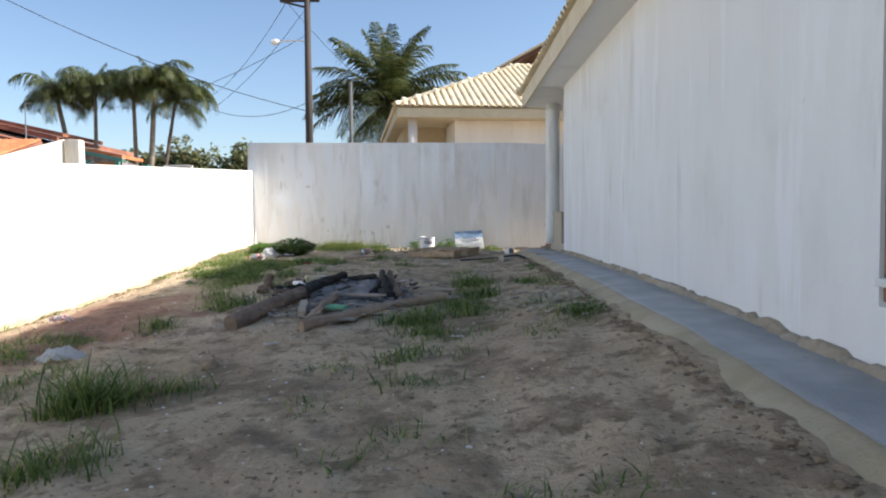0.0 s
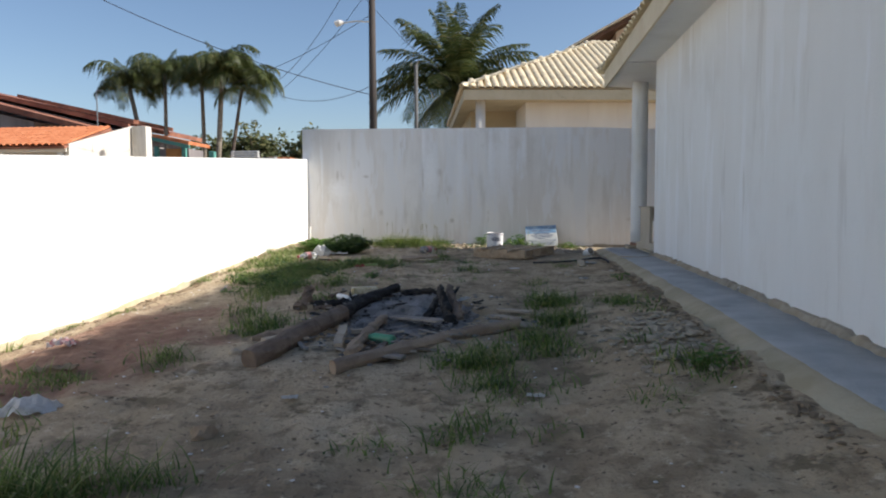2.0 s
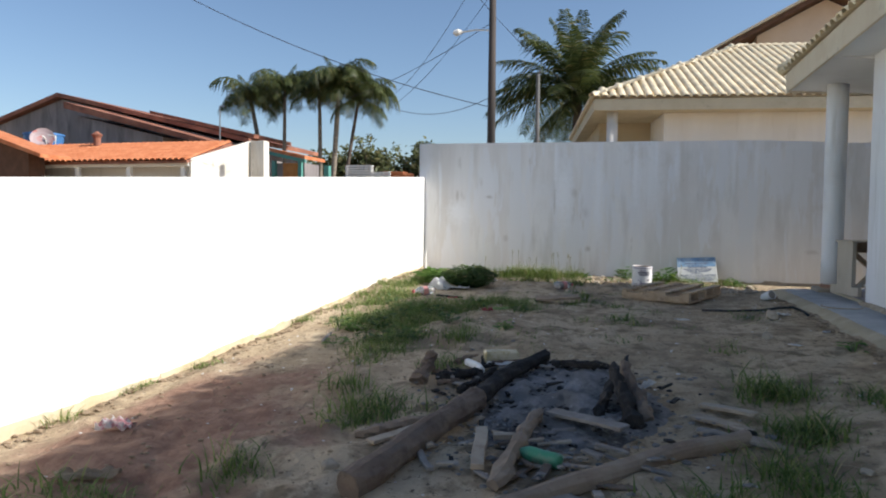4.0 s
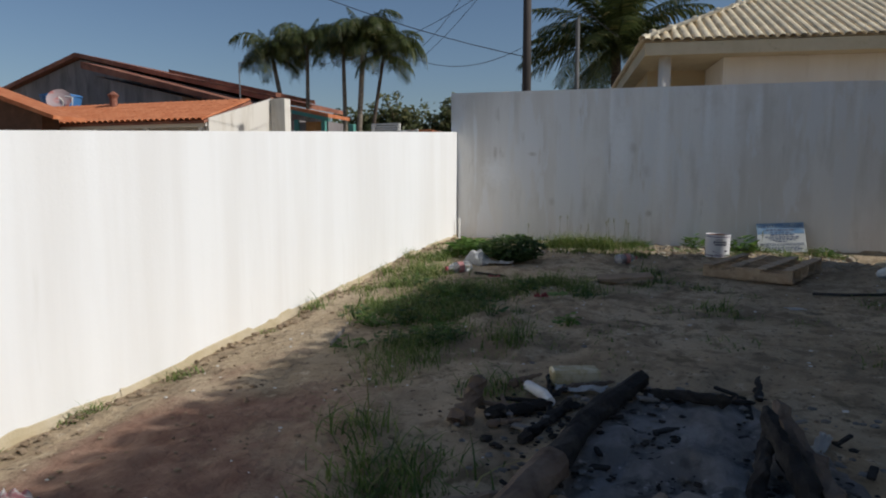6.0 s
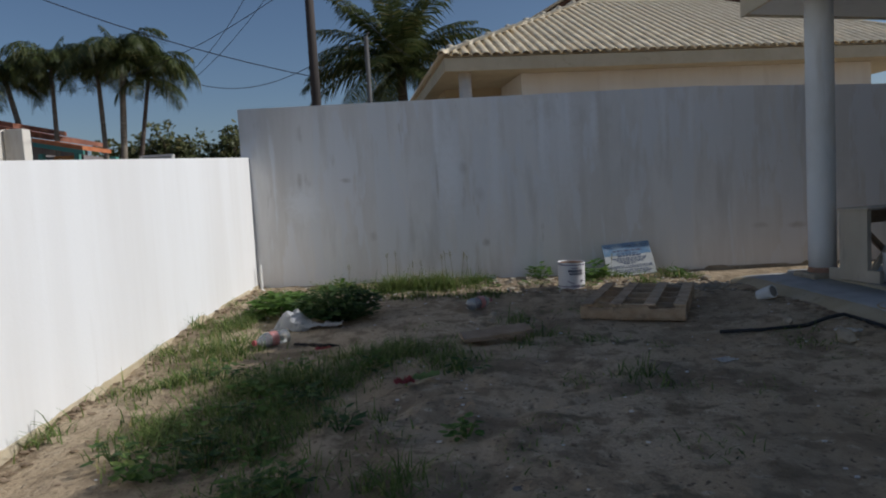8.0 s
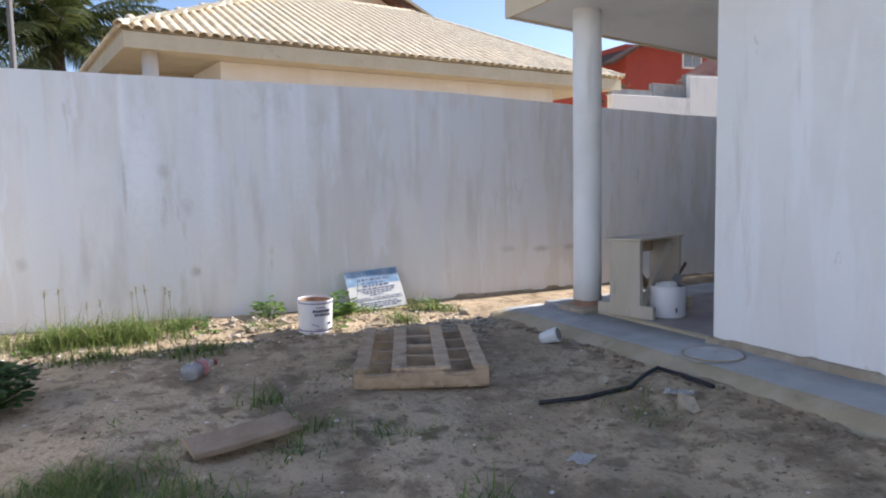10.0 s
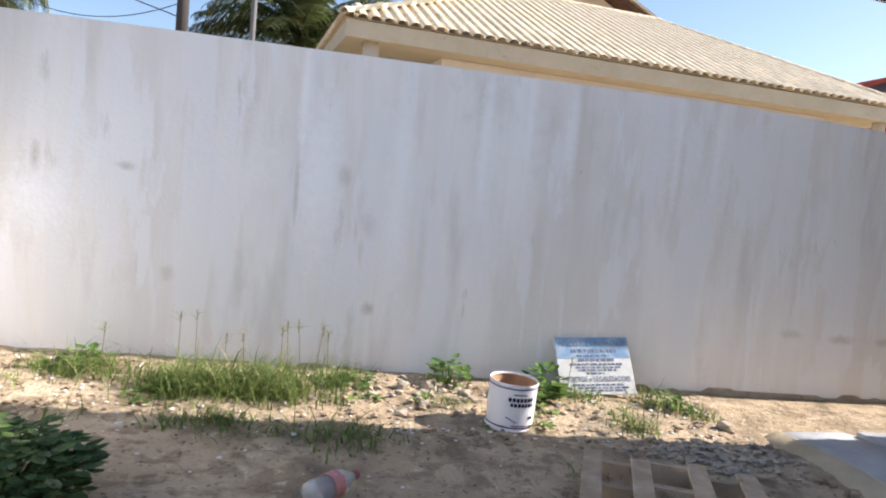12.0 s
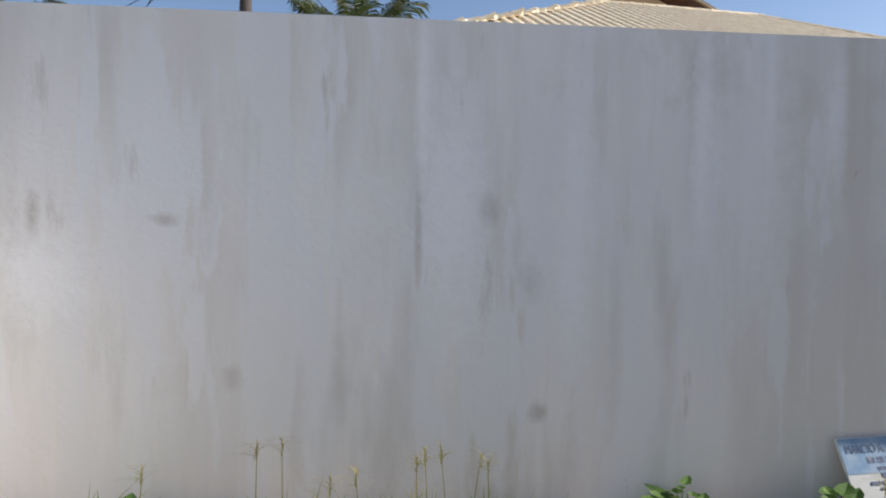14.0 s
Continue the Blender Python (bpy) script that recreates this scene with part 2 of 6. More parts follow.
def add_tube(bm, pts, radii, sides=8, caps=True, wobble=0.0, rnd=None):
    """A tube through the points with a radius at each."""
    rings = []
    up = Vector((0.13, 0.21, 0.97))
    for i, p in enumerate(pts):
        p = Vector(p)
        d = (Vector(pts[min(i + 1, len(pts) - 1)]) - Vector(pts[max(i - 1, 0)])).normalized()
        a = d.cross(up)
        if a.length < 1e-3:
            a = d.cross(Vector((1, 0, 0)))
        a.normalize()
        b = d.cross(a)
        ring = []
        for k in range(sides):
            th = 2 * math.pi * k / sides
            r = radii[i] * (1 + (rnd.uniform(-wobble, wobble) if rnd else 0))
            ring.append(bm.verts.new(p + a * math.cos(th) * r + b * math.sin(th) * r))
        rings.append(ring)
    for r1, r2 in zip(rings, rings[1:]):
        for k in range(sides):
            bm.faces.new((r1[k], r1[(k + 1) % sides], r2[(k + 1) % sides], r2[k]))
    if caps:
        bm.faces.new(rings[0][::-1])
        bm.faces.new(rings[-1])


def tube_bm(pts, radii, sides=8, caps=True, wobble=0.0, rnd=None):
    bm = bmesh.new()
    add_tube(bm, pts, radii, sides, caps, wobble, rnd)
    return bm


# ---- the ground: one sheet to the horizon ----
GX = [-3.9, -2.6, -1.2, 0.0, 0.9, 1.7, 2.1]
GY = [-3.0, 0.0, 2.0, 3.6, 5.0, 6.2, 7.6, 9.0, 10.5, 12.2, 13.4, 14.5]
GZ = np.array([
    [0.02, 0.06, 0.09, 0.13, 0.18, 0.27, 0.34],
    [0.08, 0.13, 0.16, 0.19, 0.24, 0.36, 0.42],
    [0.14, 0.19, 0.22, 0.26, 0.31, 0.45, 0.50],
    [0.17, 0.25, 0.27, 0.32, 0.37, 0.51, 0.58],
    [0.18, 0.31, 0.35, 0.39, 0.42, 0.55, 0.61],
    [0.17, 0.37, 0.42, 0.47, 0.50, 0.59, 0.63],
    [0.23, 0.45, 0.54, 0.58, 0.58, 0.63, 0.65],
    [0.31, 0.52, 0.59, 0.61, 0.61, 0.64, 0.66],
    [0.44, 0.59, 0.62, 0.62, 0.61, 0.64, 0.65],
    [0.63, 0.65, 0.67, 0.65, 0.63, 0.64, 0.65],
    [0.73, 0.69, 0.68, 0.66, 0.65, 0.63, 0.62],
    [0.75, 0.72, 0.70, 0.68, 0.66, 0.64, 0.63]])


def base_z(x, y):
    x, y = min(max(x, GX[0]), GX[-1]), min(max(y, GY[0]), GY[-1])
    i = max(k for k in range(len(GX) - 1) if GX[k] <= x)
    j = max(k for k in range(len(GY) - 1) if GY[k] <= y)
    u, v = (x - GX[i]) / (GX[i + 1] - GX[i]), (y - GY[j]) / (GY[j + 1] - GY[j])
    u, v = u * u * (3 - 2 * u), v * v * (3 - 2 * v)
    return (GZ[j, i] * (1 - u) + GZ[j, i + 1] * u) * (1 - v) + (GZ[j + 1, i] * (1 - u) + GZ[j + 1, i + 1] * u) * v


def ground_z(x, y):
    z = base_z(x, y)
    if -4.2 < x < 2.2 and -4 < y < 14.6:
        p = Vector((x, y, 0))
        rough = 0.6 + 0.8 * max(0.0, noise.noise(p * 0.45 + Vector((3, 7, 1))))
        z += rough * (0.036 * noise.noise(p * 2.1) + 0.034 * noise.noise(p * 5.0 + Vector((9, 2, 0))) + 0.019 * noise.noise(p * 11.0))
        if x < -1.5 and 3.5 < y < 7.5:      # dug-over heap beside the wall
            z += 0.06 * max(0.0, noise.noise(p * 3.1 + Vector((1, 5, 2)))) - 0.11 * math.exp(-((x + 2.12) ** 2 + (y - 5.43) ** 2) / 0.012)
        if -1.3 < x < 0.6 and 8.6 < y < 10.4:      # worn rut across the yard
            z -= 0.035 * math.exp(-((y - (9.66 + 0.30 * x + 0.05 * math.sin(4 * x))) / 0.06) ** 2) * min(1, (x + 1.3) * 4, (0.6 - x) * 4)
    elif y > 14.6 or x < -4.2:
        z = 0.75
    return z


def axis_steps(fine_lo, fine_hi, step, far=1500):
    mid = list(np.arange(fine_lo, fine_hi + 1e-6, step))
    grow = [0.3, 1, 2.5, 6, 15, 40, 110, 350, far]
    return [fine_lo - g for g in grow[::-1]] + mid + [fine_hi + g for g in grow]


# ---- ground material: sandy soil, darker damp patches, red earth by the wall ----
def soil():
    m = mat("sandy_soil", (0.445, 0.345, 0.225), [((0.55, 0.44, 0.30), 1.1, 0.42, 0.62, ONE), ((0.27, 0.205, 0.135), 1.7, 0.50, 0.64, ONE), ((0.31, 0.24, 0.158), 6.0, 0.52, 0.62, ONE), ((0.66, 0.55, 0.39), 14.0, 0.58, 0.70, ONE), ((0.17, 0.13, 0.09), 28.0, 0.58, 0.67, ONE), ((0.24, 0.19, 0.12), 3.4, 0.60, 0.66, ONE)], 0.95, bump=0.018, bump_scale=22, spec=0.1)
    nt = m.node_tree
    bsdf = nt.nodes["Principled BSDF"]
    col = bsdf.inputs["Base Color"].links[0].from_socket
    # dug reddish earth beside the wall, with a ragged outline
    geo = nt.nodes.new("ShaderNodeNewGeometry")
    sub = nt.nodes.new("ShaderNodeVectorMath")
    sub.operation = "SUBTRACT"
    sub.inputs[1].default_value = (-2.5, 6.0, 0.45)
    scl = nt.nodes.new("ShaderNodeVectorMath")
    scl.operation = "MULTIPLY"
    scl.inputs[1].default_value = (1 / 1.15, 1 / 2.1, 0)
    ln = nt.nodes.new("ShaderNodeVectorMath")
    ln.operation = "LENGTH"
    nt.links.new(geo.outputs["Position"], sub.inputs[0])
    nt.links.new(sub.outputs[0], scl.inputs[0])
    nt.links.new(scl.outputs[0], ln.inputs[0])
    wob = noise_fac(nt, 1.6, 5, 0.65, lo=0.25, hi=0.75)
    add = nt.nodes.new("ShaderNodeMath")
    add.operation = "ADD"
    nt.links.new(ln.outputs["Value"], add.inputs[0])
    nt.links.new(wob, add.inputs[1])
    rng = nt.nodes.new("ShaderNodeMapRange")
    rng.inputs["From Min"].default_value, rng.inputs["From Max"].default_value = 1.45, 0.95
    nt.links.new(add.outputs[0], rng.inputs["Value"])
    mot = lerp_color(nt, noise_fac(nt, 7.0, 5, 0.6), (0.24, 0.14, 0.10), (0.37, 0.24, 0.17))
    nt.links.new(lerp_color(nt, rng.outputs[0], col, mot), bsdf.inputs["Base Color"])
    return m


M_SOIL = soil()
xs = axis_steps(-4.1, 2.1, 0.05)
ys = axis_steps(-3.0, 14.5, 0.05)
verts = [(x, y, ground_z(x, y)) for y in ys for x in xs]
nx = len(xs)
faces = [(j * nx + i, j * nx + i + 1, (j + 1) * nx + i + 1, (j + 1) * nx + i) for j in range(len(ys) - 1) for i in range(nx - 1)]
ground = tagged(raw("ground", verts, faces, M_SOIL, smooth=True), "bare sandy yard soil with trampled dark patches", "ground", kind="structure")

# ---- boundary walls ----
FAR_Y = 14.36


def left_x(y):
    return -3.37 - 0.045 * (14.4 - y)


def left_top(y):
    return 2.365 - 0.0565 * (14.4 - y)


bm = bmesh.new()
add_prism(bm, [(-3.47, 0.2), (16.0, 0.2), (16.0, 2.50), (7.2, 2.705), (5.4, 2.757), (4.0, 2.815), (2.1, 2.905), (-3.47, 2.952)], FAR_Y, FAR_Y + 0.17)
wall_far = tagged(part("wall_far", bm, M_FARWALL), "tall whitewashed rendered boundary wall with grey streaks", "wall", kind="structure")
bm = bmesh.new()
vs = []
for y in (-8.0, FAR_Y - 0.012):
    vs.append([bm.verts.new(c) for c in ((left_x(y), y, -0.5), (left_x(y), y, left_top(y)), (left_x(y) - 0.16, y, left_top(y)), (left_x(y) - 0.16, y, -0.5))])
bm.faces.new(vs[0])
bm.faces.new(vs[1][::-1])
for k in range(4):
    bm.faces.new((vs[0][k], vs[0][(k + 1) % 4], vs[1][(k + 1) % 4], vs[1][k]))
wall_left = tagged(part("wall_left", bm, M_LEFTWALL), "low sunlit whitewashed boundary wall along the yard", "wall", kind="structure")

# ---- own house ----
HX, HY, SLAB = 2.715, 11.19, 0.725
SOF = 3.47
WALK_Y = [-6.0, 0.0, 2.0, 2.8, 3.4, 3.9, 5.7, 7.2, 9.5, 11.2, 12.95, 13.45]
WALK_Z = [0.40, 0.51, 0.565, 0.60, 0.62, 0.65, 0.69, 0.712, 0.728, 0.723, 0.718, 0.672]


def walk_z(y):
    return float(np.interp(y, WALK_Y, WALK_Z))


for lo, hi in (((HX, 2.80, 0.3), (HX + 0.16, HY, SOF)), ((HX, -6.0, 0.3), (HX + 0.16, 2.80, 0.90)), ((HX, -6.0, 0.9), (HX + 0.16, 1.5, SOF)), ((HX, 1.5, 2.9), (HX + 0.16, 2.80, SOF)), ((HX + 0.16, HY - 0.16, 0.3), (11.0, HY, SOF))):
    tagged(part("wall_house", box_bm(lo, hi), M_HOUSEWALL), "blank whitewashed house wall with faint drip stains", "wall", kind="structure")


def swept_strip(name, profile, y0, y1, step, seed, material, label, category):
    """A cross section of (x, height over the walkway, wander) points, carried along the house wall; x may wander a little."""
    rnd = random.Random(seed)
    bm = bmesh.new()
    n = int((y1 - y0) / step)
    last = None
    for i in range(n + 1):
        y = y0 + (y1 - y0) * i / n
        ring = []
        for k, (x, h, w) in enumerate(profile):
            wob = w * (noise.noise(Vector((y * 1.7, k * 3.1, seed))) + 0.5 * noise.noise(Vector((y * 6.0, k * 2.3, seed))))
            ring.append(bm.verts.new((x + wob, y, walk_z(y) + h + 0.25 * wob)))
        if last:
            for a in range(len(ring) - 1):
                bm.faces.new((last[a], last[a + 1], ring[a + 1], ring[a]))
        else:
            bm.faces.new(ring)
        last = ring
    bm.faces.new(last[::-1])
    return tagged(part(name, bm, material, smooth=True), label, category, kind="structure")


walkway = swept_strip("walkway", [(HX - 0.003, -0.12, 0), (HX - 0.003, 0.004, 0), (2.45, 0.0, 0.01), (2.30, -0.004, 0.01), (2.235, -0.012, 0.025), (2.19, -0.05, 0.02), (2.19, -0.12, 0)], -6.0, 13.45, 0.08, 2, M_CEMENT, "narrow grey cement walkway along the house wall", "walkway")
plinth = swept_strip("plinth", [(HX - 0.004, -0.35, 0), (HX - 0.004, -0.05, 0), (2.36, -0.03, 0), (2.245, -0.012, 0.01), (2.19, -0.022, 0.012), (2.12, -0.055, 0.012), (2.07, -0.10, 0.015), (2.05, -0.16, 0.015), (2.05, -0.35, 0)], -6.0, 13.47, 0.08, 4, M_PLINTH, "sand-coloured rounded mortar kerb under the walkway", "plinth")
# mortar fillet where the house wall meets the walkway
M_MORTAR = mat("brown_mortar", (0.34, 0.28, 0.20), [((0.44, 0.38, 0.29), 5.0, 0.4, 0.65, ONE), ((0.22, 0.18, 0.13), 11.0, 0.55, 0.75, ONE)], 0.95, bump=0.004, bump_scale=50)
M_FLOORTILE = mat("brown_floor_tile", (0.20, 0.17, 0.16), [((0.28, 0.24, 0.22), 4.0, 0.4, 0.65, ONE), ((0.40, 0.37, 0.34), 2.2, 0.58, 0.8, ONE)], 0.45, vary=0.08)
M_BRICKRED = mat("bare_brick_reveal", (0.30, 0.17, 0.11), [((0.38, 0.24, 0.17), 6.0, 0.4, 0.65, ONE)], 0.9, bump=0.003)


def ragged_strip(name, length, height, depth, seed, material, label):
    """A band along +x, with its back at y = 0, whose upper edge wanders."""
    rnd = random.Random(seed)
    bm = bmesh.new()
    n = int(length / 0.06)
    last = None
    h = height
    for i in range(n + 1):
        if rnd.random() < 0.35:
            h = height * rnd.uniform(0.5, 1.35)
        x = length * i / n
        d = depth * rnd.uniform(0.7, 1.15)
        ring = [bm.verts.new(c) for c in ((x, 0, -0.1), (x, 0, h), (x, -d * 0.55, h * 0.9), (x, -d, 0.0), (x, -d, -0.1))]
        if last:
            for k in range(4):
                bm.faces.new((last[k], last[k + 1], ring[k + 1], ring[k]))
        last = ring
    ob = part(name, bm, material)
    return tagged(ob, label, "trim", kind="structure")


for ya, yb in zip(WALK_Y[:-3], WALK_Y[1:-2]):
    za, zb = walk_z(ya), walk_z(yb)
    seg = ragged_strip("trim", math.hypot(yb - ya, zb - za), 0.042, 0.07, int(ya * 10) + 90, M_MORTAR, "rough brown mortar fillet along the house wall")
    seg.matrix_world = Matrix.Translation((HX, yb, zb + 0.003)) @ Vector((0, ya - yb, za - zb)).to_track_quat("X", "Z").to_matrix().to_4x4()
foot = ragged_strip("trim", 13.0, 0.060, 0.012, 5, M_MORTAR, "bare brown foot of the whitewashed wall")
foot.matrix_world = pose(-3.36, FAR_Y - 0.001, 0.66, 0, 0.45, 0)
M_SANDLINE = mat("sandy_wall_foot", (0.50, 0.42, 0.27), [((0.58, 0.50, 0.36), 4.0, 0.4, 0.65, ONE)], 0.95, bump=0.003)
for ya, yb in ((3.0, 5.0), (5.0, 7.6), (7.6, 10.5), (10.5, 12.4), (12.4, 14.34)):
    za, zb = ground_z(left_x(ya) + 0.06, ya), ground_z(left_x(yb) + 0.06, yb)
    seg = ragged_strip("trim", math.hypot(yb - ya, zb - za), 0.05, 0.012, int(ya * 10), M_SANDLINE, "sandy unpainted foot of the low wall")
    seg.matrix_world = Matrix.Translation((left_x(ya) + 0.001, ya, za)) @ Vector((left_x(yb) - left_x(ya), yb - ya, zb - za)).to_track_quat("X", "Z").to_matrix().to_4x4()

# porch floor: slab and tiles, column pad, threshold strip
porch = tagged(part("floor_porch", box_bm((HX, HY, 0.3), (9.5, 13.35, SLAB - 0.006)), M_CEMENT), "grey porch slab under brown floor tiles", "floor", kind="structure")
tile_me = part("tile", box_bm((0.004, 0.004, 0), (0.396, 0.396, 0.012), 0.002), M_FLOORTILE, porch)
tile_me.location = (HX + 0.085, HY + 0.01, SLAB - 0.006)
for i in range(16):
    for j in range(4):
        if i or j:
            o = new("tile", tile_me.data)
            o.parent = porch
            o.location = (HX + 0.085 + 0.4 * i, HY + 0.01 + 0.4 * j, SLAB - 0.006)
tagged(part("trim", box_bm((HX + 0.01, HY + 0.01, SLAB - 0.01), (HX + 0.08, 12.55, SLAB + 0.014), 0.004), M_SANDLINE), "pale threshold strip at the porch edge", "trim", kind="structure")

CX, CY = 2.76, 12.72
column = empty("porch_column", pose(CX, CY, SLAB))
rnd = random.Random(2)
part("pad", box_bm((-0.20, -0.20, -0.06), (0.20, 0.20, 0.045), 0.012), M_MORTAR, column, "rough mortar pad")
part("foot", tube_bm([(0, 0, 0.04), (0, 0, 0.085), (0, 0, 0.10)], [0.135, 0.132, 0.126], 28, wobble=0.03, rnd=rnd), M_BRICKRED, column, "bare reddish foot")
part("shaft", tube_bm([(0, 0, 0.095 + 0.331 * k) for k in range(9)], [0.128] * 9, 36, wobble=0.004, rnd=rnd), M_HOUSEWALL, column, smooth=True)
tagged(column, "round white plastered porch column on a mortar pad", "column")

# manhole lid set into the walkway
M_LID = mat("lid_cement", (0.42, 0.43, 0.42), [((0.52, 0.53, 0.52), 4.0, 0.4, 0.65, ONE), ((0.30, 0.30, 0.30), 9.0, 0.6, 0.8, ONE)], 0.85, bump=0.002)
lid = empty("manhole_cover", pose(2.41, 10.91, walk_z(10.9) + 0.004))
part("rim", tube_bm([(0.2 * math.cos(a * math.pi / 24), 0.2 * math.sin(a * math.pi / 24), 0.002) for a in range(49)], [0.007] * 49, 6), M_MORTAR, lid)
part("lid", tube_bm([(0, 0, -0.02), (0, 0, 0.008)], [0.19, 0.187], 40), M_LID, lid)
part("pull_ring", tube_bm([(0.03, 0.0, 0.008), (0.03, 0, 0.018), (-0.03, 0, 0.018), (-0.03, 0, 0.008)], [0.004] * 4, 6), M_CEMENT, lid)
tagged(lid, "round cement inspection cover set in the walkway", "cover")

# unfinished window opening in the house wall
opening = empty("window_1", pose(HX, 2.80, 0.9))
part("reveal", box_bm((0.02, -0.015, 0.02), (0.158, -0.002, 1.99)), M_BRICKRED, opening)
part("window_sill", box_bm((-0.004, -1.22, 0.085), (0.155, 0.03, 0.125), 0.006), M_SOFFIT, opening)
part("shutter", box_bm((0.10, -1.2, 0.13), (0.14, -0.02, 1.98)), M_BROWNWOOD, opening)
tagged(opening, "window opening with a bare brick reveal", "window", kind="structure")
# glass door edge round the house corner
M_TEAL = mat("teal_glass_edge", (0.25, 0.48, 0.42), (), 0.2)
tagged(part("door_1", box_bm((HX + 0.165, HY + 0.004, SLAB + 0.012), (HX + 0.185, HY + 0.03, 2.9), 0.003), M_TEAL), "pale green edge of an open glass door", "door", kind="structure")


# ---- roofs ----
def barrel_tile_bm(length=0.42, r0=0.085, r1=0.075, seg=6, thick=0.012):
    """One half-barrel tile lying along +y, uphill, with its open side down."""
    bm = bmesh.new()
    rings = []
    for y, r in ((0.0, r0), (length, r1)):
        outer = [bm.verts.new((-r * math.cos(math.pi * k / seg), y, r * math.sin(math.pi * k / seg) * 0.75)) for k in range(seg + 1)]
        inner = [bm.verts.new((-(r - thick) * math.cos(math.pi * k / seg), y, (r - thick) * math.sin(math.pi * k / seg) * 0.75)) for k in range(seg + 1)]
        rings.append((outer, inner))
    (o0, i0), (o1, i1) = rings
    for k in range(seg):
        bm.faces.new((o0[k], o0[k + 1], o1[k + 1], o1[k]))
        bm.faces.new((i0[k], i1[k], i1[k + 1], i0[k + 1]))
        bm.faces.new((o0[k], i0[k], i0[k + 1], o0[k + 1]))
    return bm


def merge_copies(name, proto, mats, material, parent):
    """Many copies of one mesh joined into one."""
    co = np.array([v.co[:] for v in proto.vertices])
    fs = [tuple(p.vertices) for p in proto.polygons]
    vs, out = [], []
    for m in mats:
        a = np.array(m)
        base = len(vs)
        vs.extend((co @ a[:3, :3].T + a[:3, 3]).tolist())
        out.extend(tuple(i + base for i in f) for f in fs)
    ob = raw(name, vs, out, material, parent)
    return ob


PITCH = 0.205
roof = empty("roof_house")
bm = bmesh.new()
EX0, EX1, EY1 = 2.25, 9.6, 13.30
RX, RZ = 5.92, 5.5
v = [bm.verts.new(c) for c in ((EX0, -6.5, 3.72), (EX0, EY1, 3.72), (EX1, EY1, 3.72), (EX1, -6.5, 3.72), (RX, -6.5, RZ), (RX, EY1 - 3.6, RZ))]
for f in ((0, 1, 5, 4), (1, 2, 5), (2, 3, 4, 5), (3, 0, 4), (0, 3, 2, 1)):
    bm.faces.new([v[k] for k in f])
part("roof_deck", bm, M_TILE, roof)
fa = part("fascia", box_bm((EX0, -6.5, SOF - 0.025), (EX0 + 0.03, EY1, 3.715), 0.003), M_FASCIA, roof)
bm = bmesh.new()
add_prism(bm, [(EX0 + 0.03, SOF - 0.02), (EX1, SOF - 0.62), (EX1, 3.715), (EX0 + 0.03, 3.715)], EY1 - 0.03, EY1)
part("fascia", bm, M_FASCIA, roof)
soffit = tagged(part("ceiling_porch", box_bm((EX0 + 0.03, -6.5, SOF), (EX1, HY, 3.70)), M_SOFFIT), "plain pale plaster soffit along the eave", "ceiling", kind="structure")
bm = bmesh.new()
add_prism(bm, [(EX0 + 0.03, SOF), (EX1, SOF - 0.60), (EX1, 3.70), (EX0 + 0.03, 3.70)], HY + 0.002, EY1 - 0.03)
tagged(part("ceiling_porch", bm, M_SOFFIT), "plain grey plaster ceiling over the porch", "ceiling", kind="structure")
slope = math.degrees(math.atan2(RZ - 3.72, RX - EX0))
eave_tile = part("tile", barrel_tile_bm(), M_TILE_EDGE, roof)
n_side = int((EY1 + 6.4) / PITCH)
first = True
for k in range(n_side):
    o = eave_tile if first else new("tile", eave_tile.data)
    first = False
    o.parent = roof
    o.matrix_basis = pose(EX0 - 0.055, EY1 - 0.06 - PITCH * k, 3.725, 0, 0, -90) @ pose(0, 0, 0, slope, 0, 0)
for k in range(int((EX1 - EX0) / PITCH)):
    o = new("tile", eave_tile.data)
    o.parent = roof
    o.matrix_basis = pose(EX0 + 0.1 + PITCH * k, EY1 + 0.055, 3.725, 0, 0, 180) @ pose(0, 0, 0, slope, 0, 0)
tops = []
upl = math.hypot(RX - EX0, RZ - 3.72)
for k in range(n_side):
    for r in range(1, int(upl / 0.4)):
        s = 0.4 * r
        x, y = EX0 - 0.055 + s * math.cos(radians(slope)), EY1 - 0.06 - PITCH * k
        if y <= EY1 - (x - EX0) * 3.6 / (RX - EX0):
            tops.append(pose(x, y, 3.725 + s * math.sin(radians(slope)), 0, 0, -90) @ pose(0, 0, 0, slope, 0, 0))
            tops.append(pose(2 * RX - x, y, 3.725 + s * math.sin(radians(slope)), 0, 0, 90) @ pose(0, 0, 0, slope, 0, 0))
tagged(merge_copies("tiles", eave_tile.data, tops, M_TILE, roof), kind="stuff")
part("hip_end", tube_bm([(EX0 - 0.06, EY1 + 0.06, 3.77), (EX0 + 0.5, EY1 - 0.5, 4.06)], [0.09, 0.08], 10), M_TILE_EDGE, roof)
tagged(roof, "low cream tiled roof of the house with a wavy eave", "roof", kind="structure")
# ceiling lamp socket and wire under the porch ceiling
socket = empty("lamp_socket", pose(4.45, 12.25, SOF - 0.175))
part("rose", tube_bm([(0, 0, 0), (0, 0, -0.02)], [0.04, 0.03], 14), M_BROWNWOOD, socket)
part("wire", tube_bm([(0, 0, -0.01), (0.02, 0.01, -0.05), (0.05, 0.0, -0.07)], [0.006] * 3, 6), M_BROWNWOOD, socket)
tagged(socket, "bare wire and socket hanging from the porch ceiling", "lamp socket")

